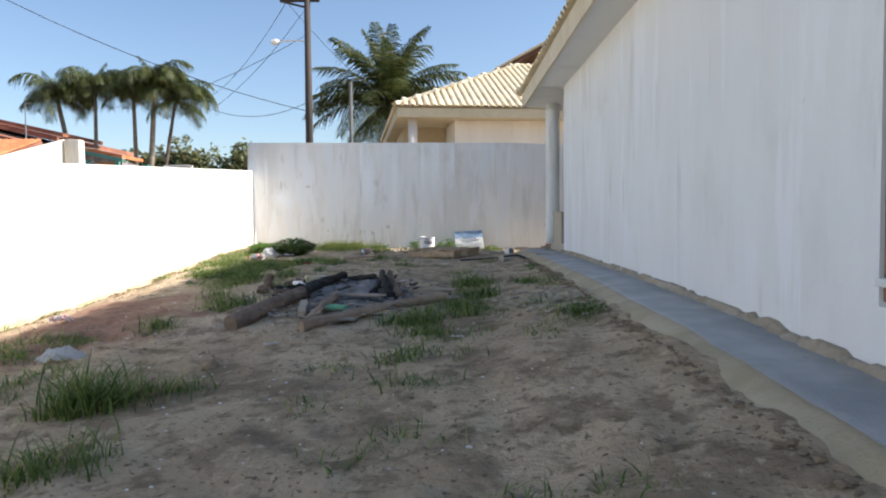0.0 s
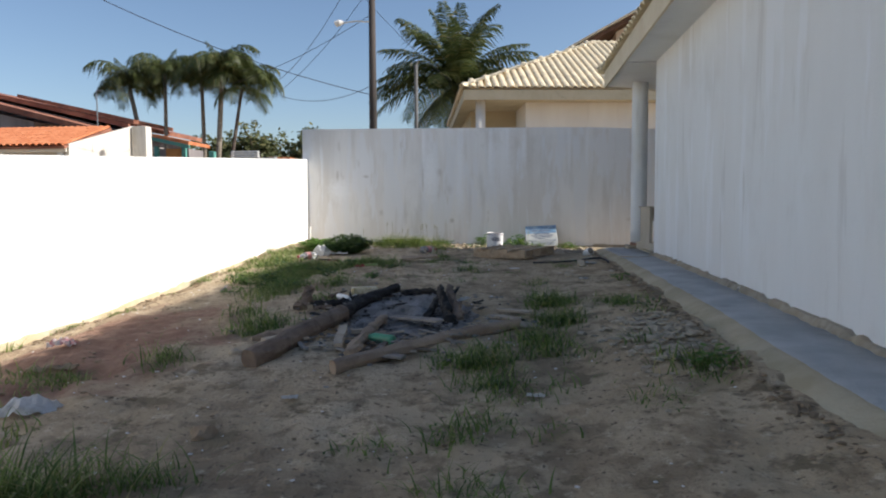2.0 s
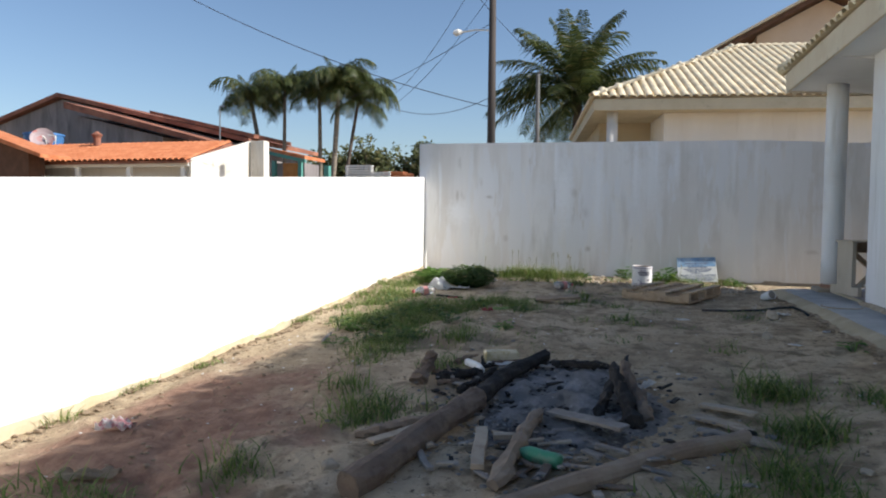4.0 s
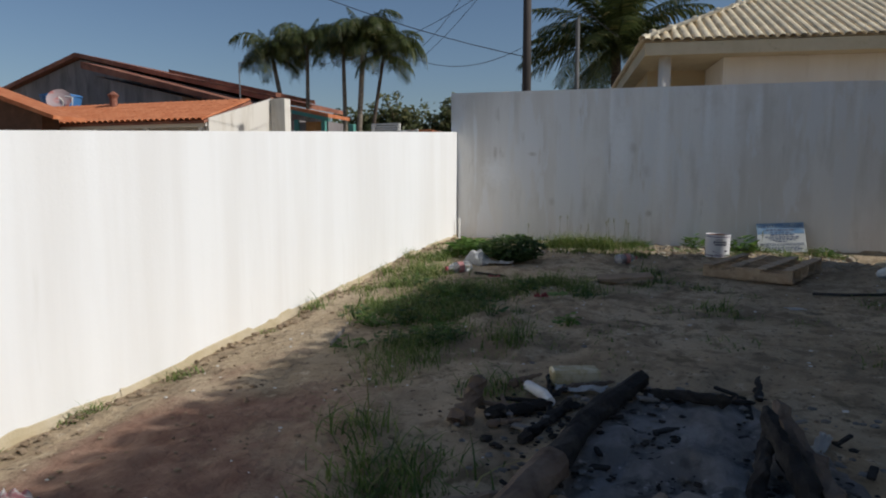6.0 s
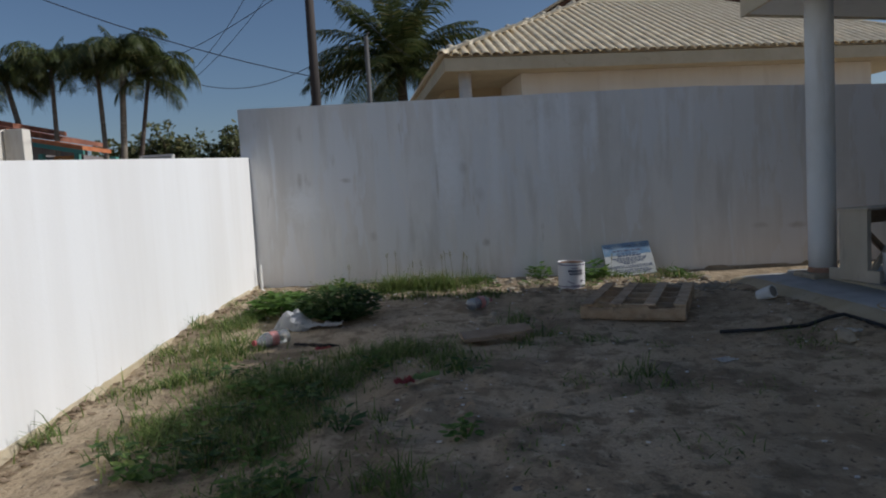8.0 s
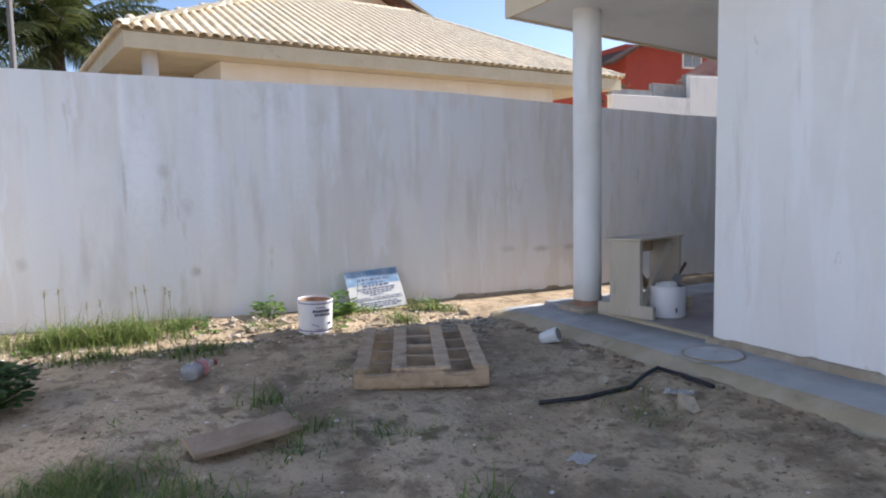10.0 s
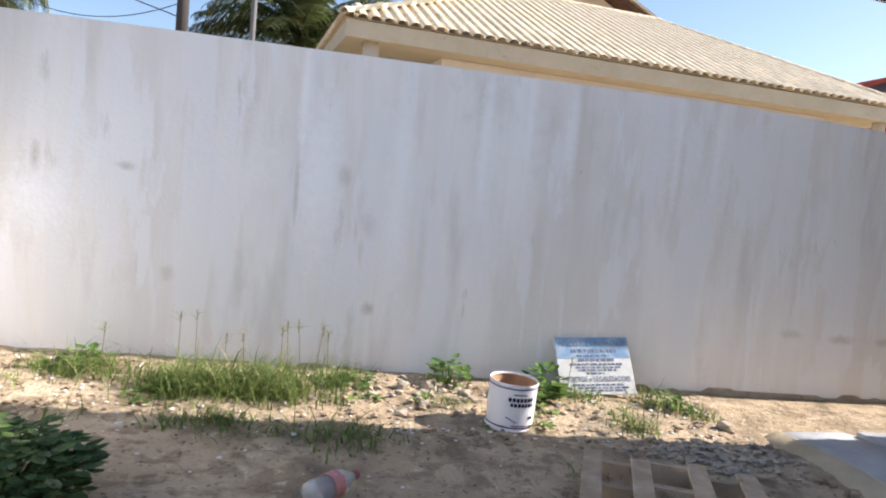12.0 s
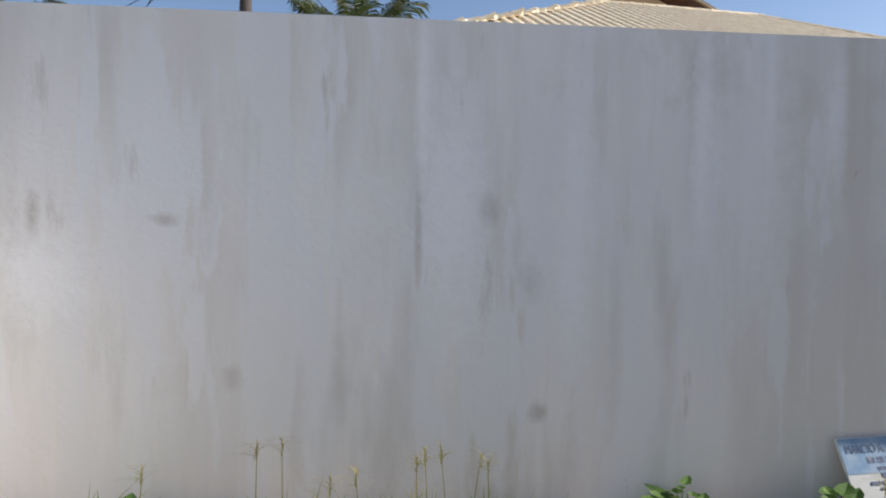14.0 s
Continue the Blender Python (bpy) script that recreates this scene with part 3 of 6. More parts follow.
# ---- neighbour's house beyond the far wall ----
nb = empty("neighbour_house", pose(-0.908, 21.59, -0.03, 0, 0, 8.2))
NX0, NX1, NY, NZ = 0.06, 13.4, 0.06, 4.90
RY, RXA, RXB, RNZ = 5.2, 5.2, 9.4, 7.36
NYB = 10.34
walls = part("wall", box_bm((2.05, 0.8, 0.5), (11.4, 9.6, 4.61), 0.01), M_NWALL, nb)
# back wall of the recess; its shade is in the colour
part("porch_wall", box_bm((0.5, 2.9, 0.5), (2.045, 9.6, 4.61)), M_PORCHWALL, nb, "peach back wall of the porch, coloured darker for recess shade")
part("column", tube_bm([(0.62, 0.5, 0.5), (0.62, 0.5, 4.62)], [0.15, 0.15], 20), M_NWALL, nb, smooth=True)
part("column", tube_bm([(12.7, 0.5, 0.5), (12.7, 0.5, 4.62)], [0.14, 0.14], 20), M_NWALL, nb, smooth=True)
part("soffit", box_bm((NX0 + 0.085, NY + 0.055, 4.61), (NX1 - 0.085, NYB, 4.68)), M_EAVE, nb)
bm = bmesh.new()
add_box(bm, (NX0 + 0.03, NY, 4.585), (NX1 - 0.03, NY + 0.05, 4.88))
add_box(bm, (NX0 + 0.03, NY + 0.05, 4.585), (NX0 + 0.08, NYB, 4.88))
part("fascia", bm, M_EAVE, nb)
bm = bmesh.new()
v = [bm.verts.new(c) for c in ((NX0, NY, NZ), (NX1, NY, NZ), (NX1, NYB, NZ), (NX0, NYB, NZ), (RXA, RY, RNZ), (RXB, RY, RNZ))]
for f in ((0, 1, 5, 4), (1, 2, 5), (2, 3, 4, 5), (3, 0, 4), (3, 2, 1, 0)):
    bm.faces.new([v[k] for k in f])
nroof = part("roof", bm, M_TILE, nb)
nslope = math.degrees(math.atan2(RNZ - NZ, RY - NY))
run = (RY - NY) / math.cos(radians(nslope))
ROW = 0.40
NPITCH = 0.235
singles, rest = [], []
n_cols = int((NX1 - NX0) / NPITCH)
for c in range(n_cols + 1):
    x = NX0 + 0.06 + NPITCH * c
    for r in range(int(run / ROW) + 1):
        s = r * ROW
        y = NY - 0.06 + s * math.cos(radians(nslope))
        f = (y - NY) / (RY - NY)
        if NX0 + f * (RXA - NX0) - 0.02 <= x <= NX1 - f * (NX1 - RXB) + 0.02:
            m = pose(x, y, NZ + 0.005 + s * math.sin(radians(nslope)), nslope, 0, 0)
            (singles if r < 4 else rest).append(m)
ntile = part("tile", barrel_tile_bm(0.44, 0.108, 0.102, 6), M_TILE, nroof)
ntile.matrix_basis = singles[0]
for m in singles[1:]:
    o = new("tile", ntile.data)
    o.parent = nroof
    o.matrix_basis = m
# left slope
lrun = (RXA - NX0)
lslope = math.degrees(math.atan2(RNZ - NZ, lrun))
for c in range(int((NYB - NY) / NPITCH)):
    y = NY + 0.1 + NPITCH * c
    for r in range(int(lrun / ROW / math.cos(radians(lslope)))):
        s = r * ROW
        x = NX0 - 0.06 + s * math.cos(radians(lslope))
        f = (x - NX0) / lrun
        if NY + f * (RY - NY) <= y <= NYB - f * (NYB - RY):
            rest.append(pose(x, y, NZ + 0.005 + s * math.sin(radians(lslope)), 0, 0, -90) @ pose(0, 0, 0, lslope, 0, 0))
tagged(merge_copies("tiles", ntile.data, rest, M_TILE, nroof), kind="stuff")


def cap_row(a, b, parent, material, r=0.11, step=0.36):
    a, b = Vector(a), Vector(b)
    n = int((b - a).length / step)
    d = (b - a).normalized()
    proto = None
    for k in range(n + 1):
        m = Matrix.Translation(a + d * step * k) @ d.to_track_quat("Y", "Z").to_matrix().to_4x4()
        if proto is None:
            proto = part("ridge_tile", barrel_tile_bm(0.42, r, r * 0.86, 6), material, parent)
            o = proto
        else:
            o = new("ridge_tile", proto.data)
            o.parent = parent
        o.matrix_basis = m


cap_row((NX0 - 0.05, NY - 0.05, NZ + 0.06), (RXA, RY, RNZ + 0.06), nroof, M_TILE)
cap_row((RXA, RY, RNZ + 0.06), (RXB, RY, RNZ + 0.06), nroof, M_TILE)
cap_row((NX1 + 0.05, NY - 0.05, NZ + 0.06), (RXB, RY, RNZ + 0.06), nroof, M_TILE)
tagged(nb, "pale single-storey house with a cream barrel-tile hip roof", "house")

# two-storey peach house behind it
up = empty("upper_house", Matrix.Translation((0.18, 2.64, 1.67)) @ Matrix.Scale(1.30, 4) @ Matrix.Translation((-0.18, -2.64, -1.67)))
bm = bmesh.new()
add_prism(bm, [(4.95, 0.6), (4.95, 9.05), (7.4, 10.32), (9.75, 9.1), (9.75, 0.6)], 33.0, 41.0)
part("wall", bm, M_PEACH, up)
bm = bmesh.new()
add_prism(bm, [(2.85, 7.98), (7.4, 10.38), (11.9, 7.98), (11.9, 8.16), (7.4, 10.58), (2.85, 8.16)], 32.2, 42.0)
part("roof", bm, M_BROWNWOOD, up, "dark timber eave")
bm = bmesh.new()
add_prism(bm, [(2.78, 8.165), (7.4, 10.585), (12.0, 8.165), (12.0, 8.26), (7.4, 10.70), (2.78, 8.26)], 32.1, 42.1)
part("roof_tiles", bm, M_FASCIA, up)
tagged(up, "tall peach house with a wide dark gable eave", "house")

# ---- houses to the far side of the street ----
# long terracotta lean-to with a whitewashed front
lt = empty("terracotta_house", pose(-0.5, 0, 0.36))
bm = bmesh.new()
add_box(bm, (-33.0, 27.3, 0.35), (-16.3, 27.45, 3.6))
part("wall", bm, M_WHITE, lt)
for k in range(8):
    x = -16.5 - 2.55 * k
    part("post", box_bm((x - 0.1, 26.2, 0.35), (x + 0.1, 26.36, 3.32), 0.01), M_WHITE, lt)
part("beam", box_bm((-33.0, 26.15, 3.2), (-16.2, 26.38, 3.36), 0.01), M_WHITE, lt)
bm = bmesh.new()
add_prism(bm, [(25.95, 3.40), (29.1, 4.42), (29.1, 4.30), (25.95, 3.30)], -33.0, -16.12, "x")
part("roof_deck", bm, M_OLDTILE, lt)
rt_slope = math.degrees(math.atan2(1.02, 3.15))
big = part("tile", barrel_tile_bm(0.62, 0.13, 0.12, 5), M_TERRACOTTA, lt)
big.matrix_basis = pose(-16.25, 25.85, 3.41, rt_slope, 0, 0)
many = []
for c in range(62):
    for r in range(6):
        m = pose(-16.25 - 0.27 * c, 25.85 + 0.55 * r * math.cos(radians(rt_slope)), 3.41 + 0.55 * r * math.sin(radians(rt_slope)), rt_slope, 0, 0)
        if r == 0:
            if c:
                o = new("tile", big.data)
                o.parent = lt
                o.matrix_basis = m
        else:
            many.append(m)
tagged(merge_copies("tiles", big.data, many, M_TERRACOTTA, lt), kind="stuff")
bm = bmesh.new()
v0 = [bm.verts.new(c) for c in ((-16.1, 26.2, 0.35), (-16.1, 26.2, 3.5), (-14.95, 28.8, 4.45), (-14.95, 28.8, 0.35))]
v1 = [bm.verts.new(c.co + Vector((-0.15, 0.05, 0))) for c in v0]
bm.faces.new(v0)
bm.faces.new(v1[::-1])
for k in range(4):
    bm.faces.new((v0[k], v1[k], v1[(k + 1) % 4], v0[(k + 1) % 4]))
part("side_wall", bm, M_STAINED, lt, "rain-stained side wall")
part("pier", box_bm((-14.93, 28.65, 0.35), (-14.3, 29.1, 4.42), 0.015), M_STAINED, lt)
part("chimney", tube_bm([(-22.7, 28.6, 4.2), (-22.7, 28.6, 4.7), (-22.7, 28.6, 4.85), (-22.7, 28.6, 5.0)], [0.16, 0.16, 0.24, 0.05], 10), M_OLDTILE, lt)
tagged(lt, "low white house with bright terracotta barrel tiles", "house")

sg = empty("small_gable_house", pose(-0.7, 0, 0.1))
bm = bmesh.new()
add_prism(bm, [(-27.0, 5.5), (-21.3, 3.72), (-21.3, 3.86), (-27.0, 5.72), (-32.7, 3.86), (-32.7, 3.72)], 24.3, 25.8)
part("roof", bm, M_TERRACOTTA, sg)
bm = bmesh.new()
add_prism(bm, [(-31.5, 0.7), (-31.5, 4.0), (-27.0, 5.4), (-22.5, 4.0), (-22.5, 0.7)], 24.9, 25.7)
part("wall", bm, M_BROWNWOOD, sg)
tagged(sg, "small gabled porch roof of orange tiles", "house")

og = empty("old_gable_house", pose(-1.1, 0, 0.42))
bm = bmesh.new()
add_prism(bm, [(-38.0, 0.4), (-38.0, 5.9), (-31.17, 7.95), (-19.5, 5.1), (-19.5, 0.4)], 36.0, 44.0)
part("wall", bm, M_OLDWALL, og)
bm = bmesh.new()
add_prism(bm, [(-38.6, 5.75), (-31.17, 8.02), (-18.6, 5.10), (-18.6, 5.34), (-31.17, 8.26), (-38.6, 5.99)], 35.6, 44.5)
part("roof", bm, M_OLDTILE, og)
bm = bmesh.new()
add_prism(bm, [(-28.4, 6.90), (-18.9, 4.62), (-18.9, 4.86), (-28.4, 7.25)], 33.2, 35.6)
part("lower_roof", bm, M_OLDTILE, og)
bm = bmesh.new()
add_prism(bm, [(-28.2, 0.4), (-28.2, 6.6), (-22.6, 5.3), (-22.6, 0.4)], 33.8, 35.9)
part("lower_wall", bm, M_OLDWALL, og)
bm = bmesh.new()
add_prism(bm, [(-25.0, 6.88), (-18.4, 5.36), (-18.4, 5.58), (-25.0, 7.06)], 35.8, 40.0)
part("raised_roof", bm, M_OLDTILE, og)
tagged(og, "weathered gabled house with dark stained wall and brown tiles", "house")

M_BLUE = mat("blue_plastic", (0.06, 0.17, 0.38), (), 0.45)
tank = empty("water_tank", pose(-28.6, 31, 4.55))
part("body", tube_bm([(0, 0, 0), (0, 0, 0.9), (0, 0, 1.0)], [0.75, 0.9, 0.9], 24), M_BLUE, tank)
part("lid", tube_bm([(0, 0, 1.0), (0, 0, 1.1), (0, 0, 1.25)], [0.95, 0.93, 0.15], 24), M_BLUE, tank)
part("stand", box_bm((-1.0, -0.8, -3.75), (1.0, 0.8, 0), 0.02), M_OLDWALL, tank)
tagged(tank, "round blue plastic water tank on a block stand", "water tank")
M_DISH = mat("dish_paint", (0.38, 0.30, 0.30), [((0.45, 0.12, 0.10), 1.2, 0.5, 0.6, ONE)], 0.6, local=True)
dish = empty("satellite_dish", pose(-27.5, 30.0, 4.5, 0, 0, 0))
prof = [(0.0, 0.0), (0.2, 0.02), (0.4, 0.08), (0.55, 0.16)]
bm = bmesh.new()
add_tube(bm, [(0, 0, z) for r, z in prof], [max(r, 0.02) for r, z in prof], 20, caps=False)
bmesh.ops.transform(bm, matrix=pose(-0.15, 0, 0.75, 65, 0, 35), verts=bm.verts)
part("reflector", bm, M_DISH, dish)
part("arm", tube_bm([(0, 0, 0.1), (0.25, -0.2, 0.7), (0.35, -0.5, 0.85)], [0.03, 0.03, 0.05], 6), M_WHITE, dish)
part("bracket", tube_bm([(0.1, 0, 0.05), (0.6, 0, 0.05), (0.6, 0, 0.9), (0.2, 0, 0.95)], [0.04] * 4, 6), M_WHITE, dish)
part("mast", tube_bm([(0, 0, -3.7), (0, 0, 0.7)], [0.04, 0.04], 8), M_WHITE, dish)
tagged(dish, "faded satellite dish on a white bracket", "satellite dish")
M_STEEL = mat("grey_steel", (0.25, 0.26, 0.27), (), 0.5, metal=0.6)
ant = empty("antenna_mast", pose(-19.1, 32.0, 4.0))
part("mast", tube_bm([(0, 0, -3.3), (0, 0, 2.9)], [0.035, 0.03], 6), M_STEEL, ant)
part("crossbar", tube_bm([(0, 0, 2.88), (0.3, 0, 2.9)], [0.03, 0.02], 6), M_STEEL, ant)
tagged(ant, "thin grey antenna mast with a short crossbar", "antenna")
M_GREENPAINT = mat("green_paint", (0.10, 0.28, 0.24), (), 0.6)
M_ORANGE = mat("orange_boards", (0.50, 0.24, 0.08), [((0.40, 0.18, 0.06), 3.0, 0.4, 0.65, ONE)], 0.8)
shed = empty("shed", pose(-0.4, 0, 0.1))
part("wall", box_bm((-15.7, 32.0, 0.7), (-14.2, 33.5, 4.0)), M_OLDWALL, shed)
part("door", box_bm((-15.3, 31.94, 1.6), (-14.5, 32.0, 4.0), 0.01), M_ORANGE, shed, "orange boarded door")
bm = bmesh.new()
add_prism(bm, [(-15.85, 4.55), (-15.85, 4.70), (-14.0, 4.30), (-14.0, 4.15)], 31.6, 33.8)
part("roof", bm, M_TERRACOTTA, shed)
bm = bmesh.new()
add_prism(bm, [(-15.85, 4.38), (-15.85, 4.54), (-14.0, 4.14), (-14.0, 3.98)], 31.62, 31.72)
part("fascia", bm, M_GREENPAINT, shed, "green painted fascia")
for x in (-15.75, -14.4):
    part("post", box_bm((x, 31.7, 0.7), (x + 0.18, 31.88, 4.1)), M_GREENPAINT, shed)
tagged(shed, "small shed with orange door and green trim", "shed")
gp = tagged(part("gate_post", box_bm((-13.63, 32.0, 0.7), (-13.37, 32.26, 3.96), 0.02), M_GREENPAINT), "pale green square gate post", "post")
fence = empty("white_fence")
for k in range(9):
    part("slat", box_bm((-15.1, 38.0, 3.3 + 0.13 * k), (-12.5 - (0.0 if k < 6 else 1.1), 38.03, 3.40 + 0.13 * k), 0.004), M_WHITE, fence)
for x in (-15.1, -13.6, -12.6):
    part("post", box_bm((x - 0.06, 38.04, 0.7), (x + 0.06, 38.14, 4.1 if x > -13 else 4.42)), M_WHITE, fence)
part("base", box_bm((-15.1, 38.0, 0.7), (-12.5, 38.14, 3.28)), M_WHITE, fence)
tagged(fence, "white slatted fence on a low wall", "fence")
part("roof", box_bm((-13.7, 40.0, 4.0), (-12.4, 42.0, 4.2), 0.03, None), M_TERRACOTTA, fence)

# ---- far right ----
rh = empty("red_house")
part("wall", box_bm((22.3, 35.0, 0.6), (28.6, 42.0, 8.75)), M_RED, rh)
bm = bmesh.new()
add_prism(bm, [(20.9, 7.72), (22.3, 8.5), (23.6, 8.95), (29.7, 8.98), (29.7, 8.86), (23.6, 8.80), (22.3, 8.35), (20.9, 7.58)], 34.2, 43.0)
part("roof", bm, M_BROWNWOOD, rh)
win = part("window", box_bm((26.0, 34.95, 7.75), (27.4, 34.99, 8.62), 0.02), M_WHITE, rh)
part("pane", box_bm((26.12, 34.93, 7.85), (26.67, 34.945, 8.52)), M_STEEL, win)
part("pane", box_bm((26.73, 34.93, 7.85), (27.28, 34.945, 8.52)), M_STEEL, win)
tagged(rh, "dark red upper storey with a white window", "house")
yh = empty("yellow_house", pose(-1.75, 0, -0.25))
bm = bmesh.new()
add_prism(bm, [(21.7, 0.6), (21.7, 6.2), (23.7, 7.35), (30.0, 7.1), (33.0, 5.5), (33.0, 0.6)], 27.0, 28.6)
part("wall", bm, M_YELLOW, yh)
bm = bmesh.new()
add_prism(bm, [(21.3, 6.0), (23.7, 7.38), (30.0, 7.13), (33.3, 5.5), (33.3, 5.62), (30.0, 7.27), (23.7, 7.52), (21.3, 6.14)], 26.7, 28.8)
part("roof", bm, M_OLDTILE, yh)
tagged(yh, "yellow rendered house with a shallow tiled gable", "house")
M_GREYBLOCK = mat("grey_block_wall", (0.24, 0.24, 0.23), [((0.34, 0.34, 0.33), 2.0, 0.4, 0.65, ONE)], 0.95, bump=0.004)
gw = empty("stepped_wall")
part("block_wall", box_bm((12.6, 24.3, 0.8), (14.2, 24.5, 4.72), 0.01), M_GREYBLOCK, gw)
part("block_wall", box_bm((14.21, 24.3, 0.8), (15.57, 24.5, 4.95), 0.01), M_GREYBLOCK, gw)
part("block_wall", box_bm((15.58, 24.3, 0.8), (16.95, 24.5, 5.30), 0.01), M_GREYBLOCK, gw)
part("white_panel", box_bm((12.4, 24.1, 0.8), (15.55, 24.28, 4.52), 0.01), M_WHITE, gw)
part("white_panel", box_bm((15.56, 24.1, 0.8), (16.93, 24.28, 5.22), 0.01), M_WHITE, gw)
tagged(gw, "stepped grey block wall with a white panel", "wall")
# unseen plain walls, added to close the porch and keep low sun out
tagged(part("wall_wing", box_bm((9.0, HY, 0.3), (9.16, EY1 - 0.03, 3.0)), M_HOUSEWALL), "plain white unseen wall added to close and shade the porch", "wall", kind="structure")
# height set so its shadow covers the ground behind the column
tagged(part("wall_sunblock", box_bm((9.7, HY, 0.3), (9.86, FAR_Y - 0.003, 4.2)), M_HOUSEWALL), "tall plain unseen wall added to block the sun beside the porch", "wall", kind="structure")


# ---- greenery ----
def leaf_mat(name, c1, c2, dry=(0.30, 0.24, 0.09), dry_share=0.08, rough=0.55, trans=0.3):
    m = bpy.data.materials.new(name)
    m.use_nodes = True
    nt = m.node_tree
    bsdf = nt.nodes["Principled BSDF"]
    geo = nt.nodes.new("ShaderNodeNewGeometry")
    ramp = nt.nodes.new("ShaderNodeValToRGB")
    e = ramp.color_ramp.elements
    e[0].position, e[0].color = 0.0, (*c1, 1)
    e[1].position, e[1].color = 1.0 - dry_share, (*c2, 1)
    d = e.new(1.0)
    d.color = (*dry, 1)
    nt.links.new(geo.outputs["Random Per Island"], ramp.inputs[0])
    nt.links.new(ramp.outputs[0], bsdf.inputs["Base Color"])
    bsdf.inputs["Roughness"].default_value = rough
    bsdf.inputs["Specular IOR Level"].default_value = 0.25
    tr = nt.nodes.new("ShaderNodeBsdfTranslucent")
    nt.links.new(ramp.outputs[0], tr.inputs["Color"])
    mx = nt.nodes.new("ShaderNodeMixShader")
    mx.inputs[0].default_value = trans
    nt.links.new(bsdf.outputs[0], mx.inputs[1])
    nt.links.new(tr.outputs[0], mx.inputs[2])
    nt.links.new(mx.outputs[0], nt.nodes["Material Output"].inputs["Surface"])
    return m


M_GRASS = leaf_mat("grass_blades", (0.075, 0.125, 0.03), (0.24, 0.31, 0.09), (0.46, 0.39, 0.19), 0.16, trans=0.4)
M_DRYGRASS = leaf_mat("dry_grass", (0.20, 0.20, 0.07), (0.34, 0.30, 0.12), (0.42, 0.33, 0.16), 0.3)
M_BROAD = leaf_mat("broad_leaves", (0.08, 0.16, 0.035), (0.20, 0.31, 0.08), (0.32, 0.32, 0.11), 0.06, trans=0.4)
M_DARKLEAF = leaf_mat("dark_leaves", (0.04, 0.085, 0.03), (0.12, 0.185, 0.06), (0.17, 0.20, 0.09), 0.08)
M_PALM = leaf_mat("palm_leaflets", (0.03, 0.05, 0.018), (0.12, 0.14, 0.045), (0.28, 0.24, 0.10), 0.12, 0.4, 0.3)
M_FARLEAF = leaf_mat("far_foliage", (0.055, 0.075, 0.028), (0.16, 0.17, 0.07), (0.22, 0.19, 0.08), 0.15)
M_TRUNK = mat("palm_bark", (0.20, 0.17, 0.13), [((0.30, 0.26, 0.21), 2.0, 0.4, 0.65, (1, 1, 5)), ((0.10, 0.08, 0.06), 3.0, 0.55, 0.75, (1, 1, 6))], 0.9, bump=0.01, bump_scale=12)
M_DARKTRUNK = mat("dark_bark", (0.08, 0.06, 0.05), [((0.15, 0.12, 0.09), 2.0, 0.4, 0.65, (1, 1, 5))], 0.9, bump=0.01, bump_scale=12)


def blade(vs, fs, base, heading, height, lean, width, rnd, droop=0.4):
    """One bent, tapering blade of four levels."""
    hx, hy = math.cos(heading), math.sin(heading)
    sx, sy = -hy, hx
    start = len(vs)
    for k, w in ((0, 1.0), (1, 0.85), (2, 0.55)):
        f = k / 3
        out = lean * height * f * f
        z = height * (f - droop * f * f * lean * 0.8)
        cx, cy, cz = base[0] + hx * out, base[1] + hy * out, base[2] + z
        vs.append((cx - sx * width * w, cy - sy * width * w, cz))
        vs.append((cx + sx * width * w, cy + sy * width * w, cz))
    vs.append((base[0] + hx * lean * height, base[1] + hy * lean * height, base[2] + height * (1 - droop * lean * 0.8)))
    a = start
    fs.extend([(a, a + 1, a + 3, a + 2), (a + 2, a + 3, a + 5, a + 4), (a + 4, a + 5, a + 6)])


def grass_patch(x, y, rx, ry, n, h, seed, label="", material=None, width=0.0045, lean=(0.4, 1.5), clumps=None):
    rnd = random.Random(seed)
    vs, fs = [], []
    n, width, h = int(n * 1.5), width * 0.62, h * 0.88
    heads = [(x + rx * rnd.gauss(0, 0.5), y + ry * rnd.gauss(0, 0.5), rnd.uniform(0.55, 1.15)) for _ in range(clumps or max(3, n // 30))]
    for _ in range(int(n * 0.72)):
        cx, cy, s = rnd.choice(heads)
        r = 0.045 + 0.04 * s
        bx, by = cx + rnd.gauss(0, r), cy + rnd.gauss(0, r)
        if by > FAR_Y - 0.02 or bx < left_x(by) + 0.02:
            continue
        if bx > 2.03:
            continue
        blade(vs, fs, (bx, by, ground_z(bx, by) - 0.012), rnd.uniform(0, 6.283), h * s * rnd.choice((0.5, 0.75, 1.0, 1.0, 1.3)) * rnd.uniform(0.8, 1.15), rnd.uniform(*lean), width * rnd.choice((0.9, 1.2, 1.6, 2.2)), rnd)
    ob = raw("grass_patch", vs, fs, material or M_GRASS)
    return tagged(ob, label or "tuft of green grass growing out of the sand", "grass", kind="stuff")


# the long-bladed tuft, and the patches that grow through the yard
grass_patch(-1.22, 3.45, 0.16, 0.12, 420, 0.36, 1, "large clump of long arching grass blades", width=0.006, lean=(0.4, 1.2), clumps=7)
grass_patch(-0.98, 3.78, 0.22, 0.12, 300, 0.2, 2, "low spreading grass beside a long-bladed clump", width=0.004, lean=(0.6, 1.3))
grass_patch(-0.92, 2.6, 0.2, 0.14, 300, 0.2, 3, "short dense grass on sand")
grass_patch(-1.8, 3.0, 0.3, 0.3, 200, 0.15, 4, "short dense grass on sand")
grass_patch(-2.1, 3.9, 0.4, 0.4, 380, 0.16, 41, "thin grass on reddish soil")
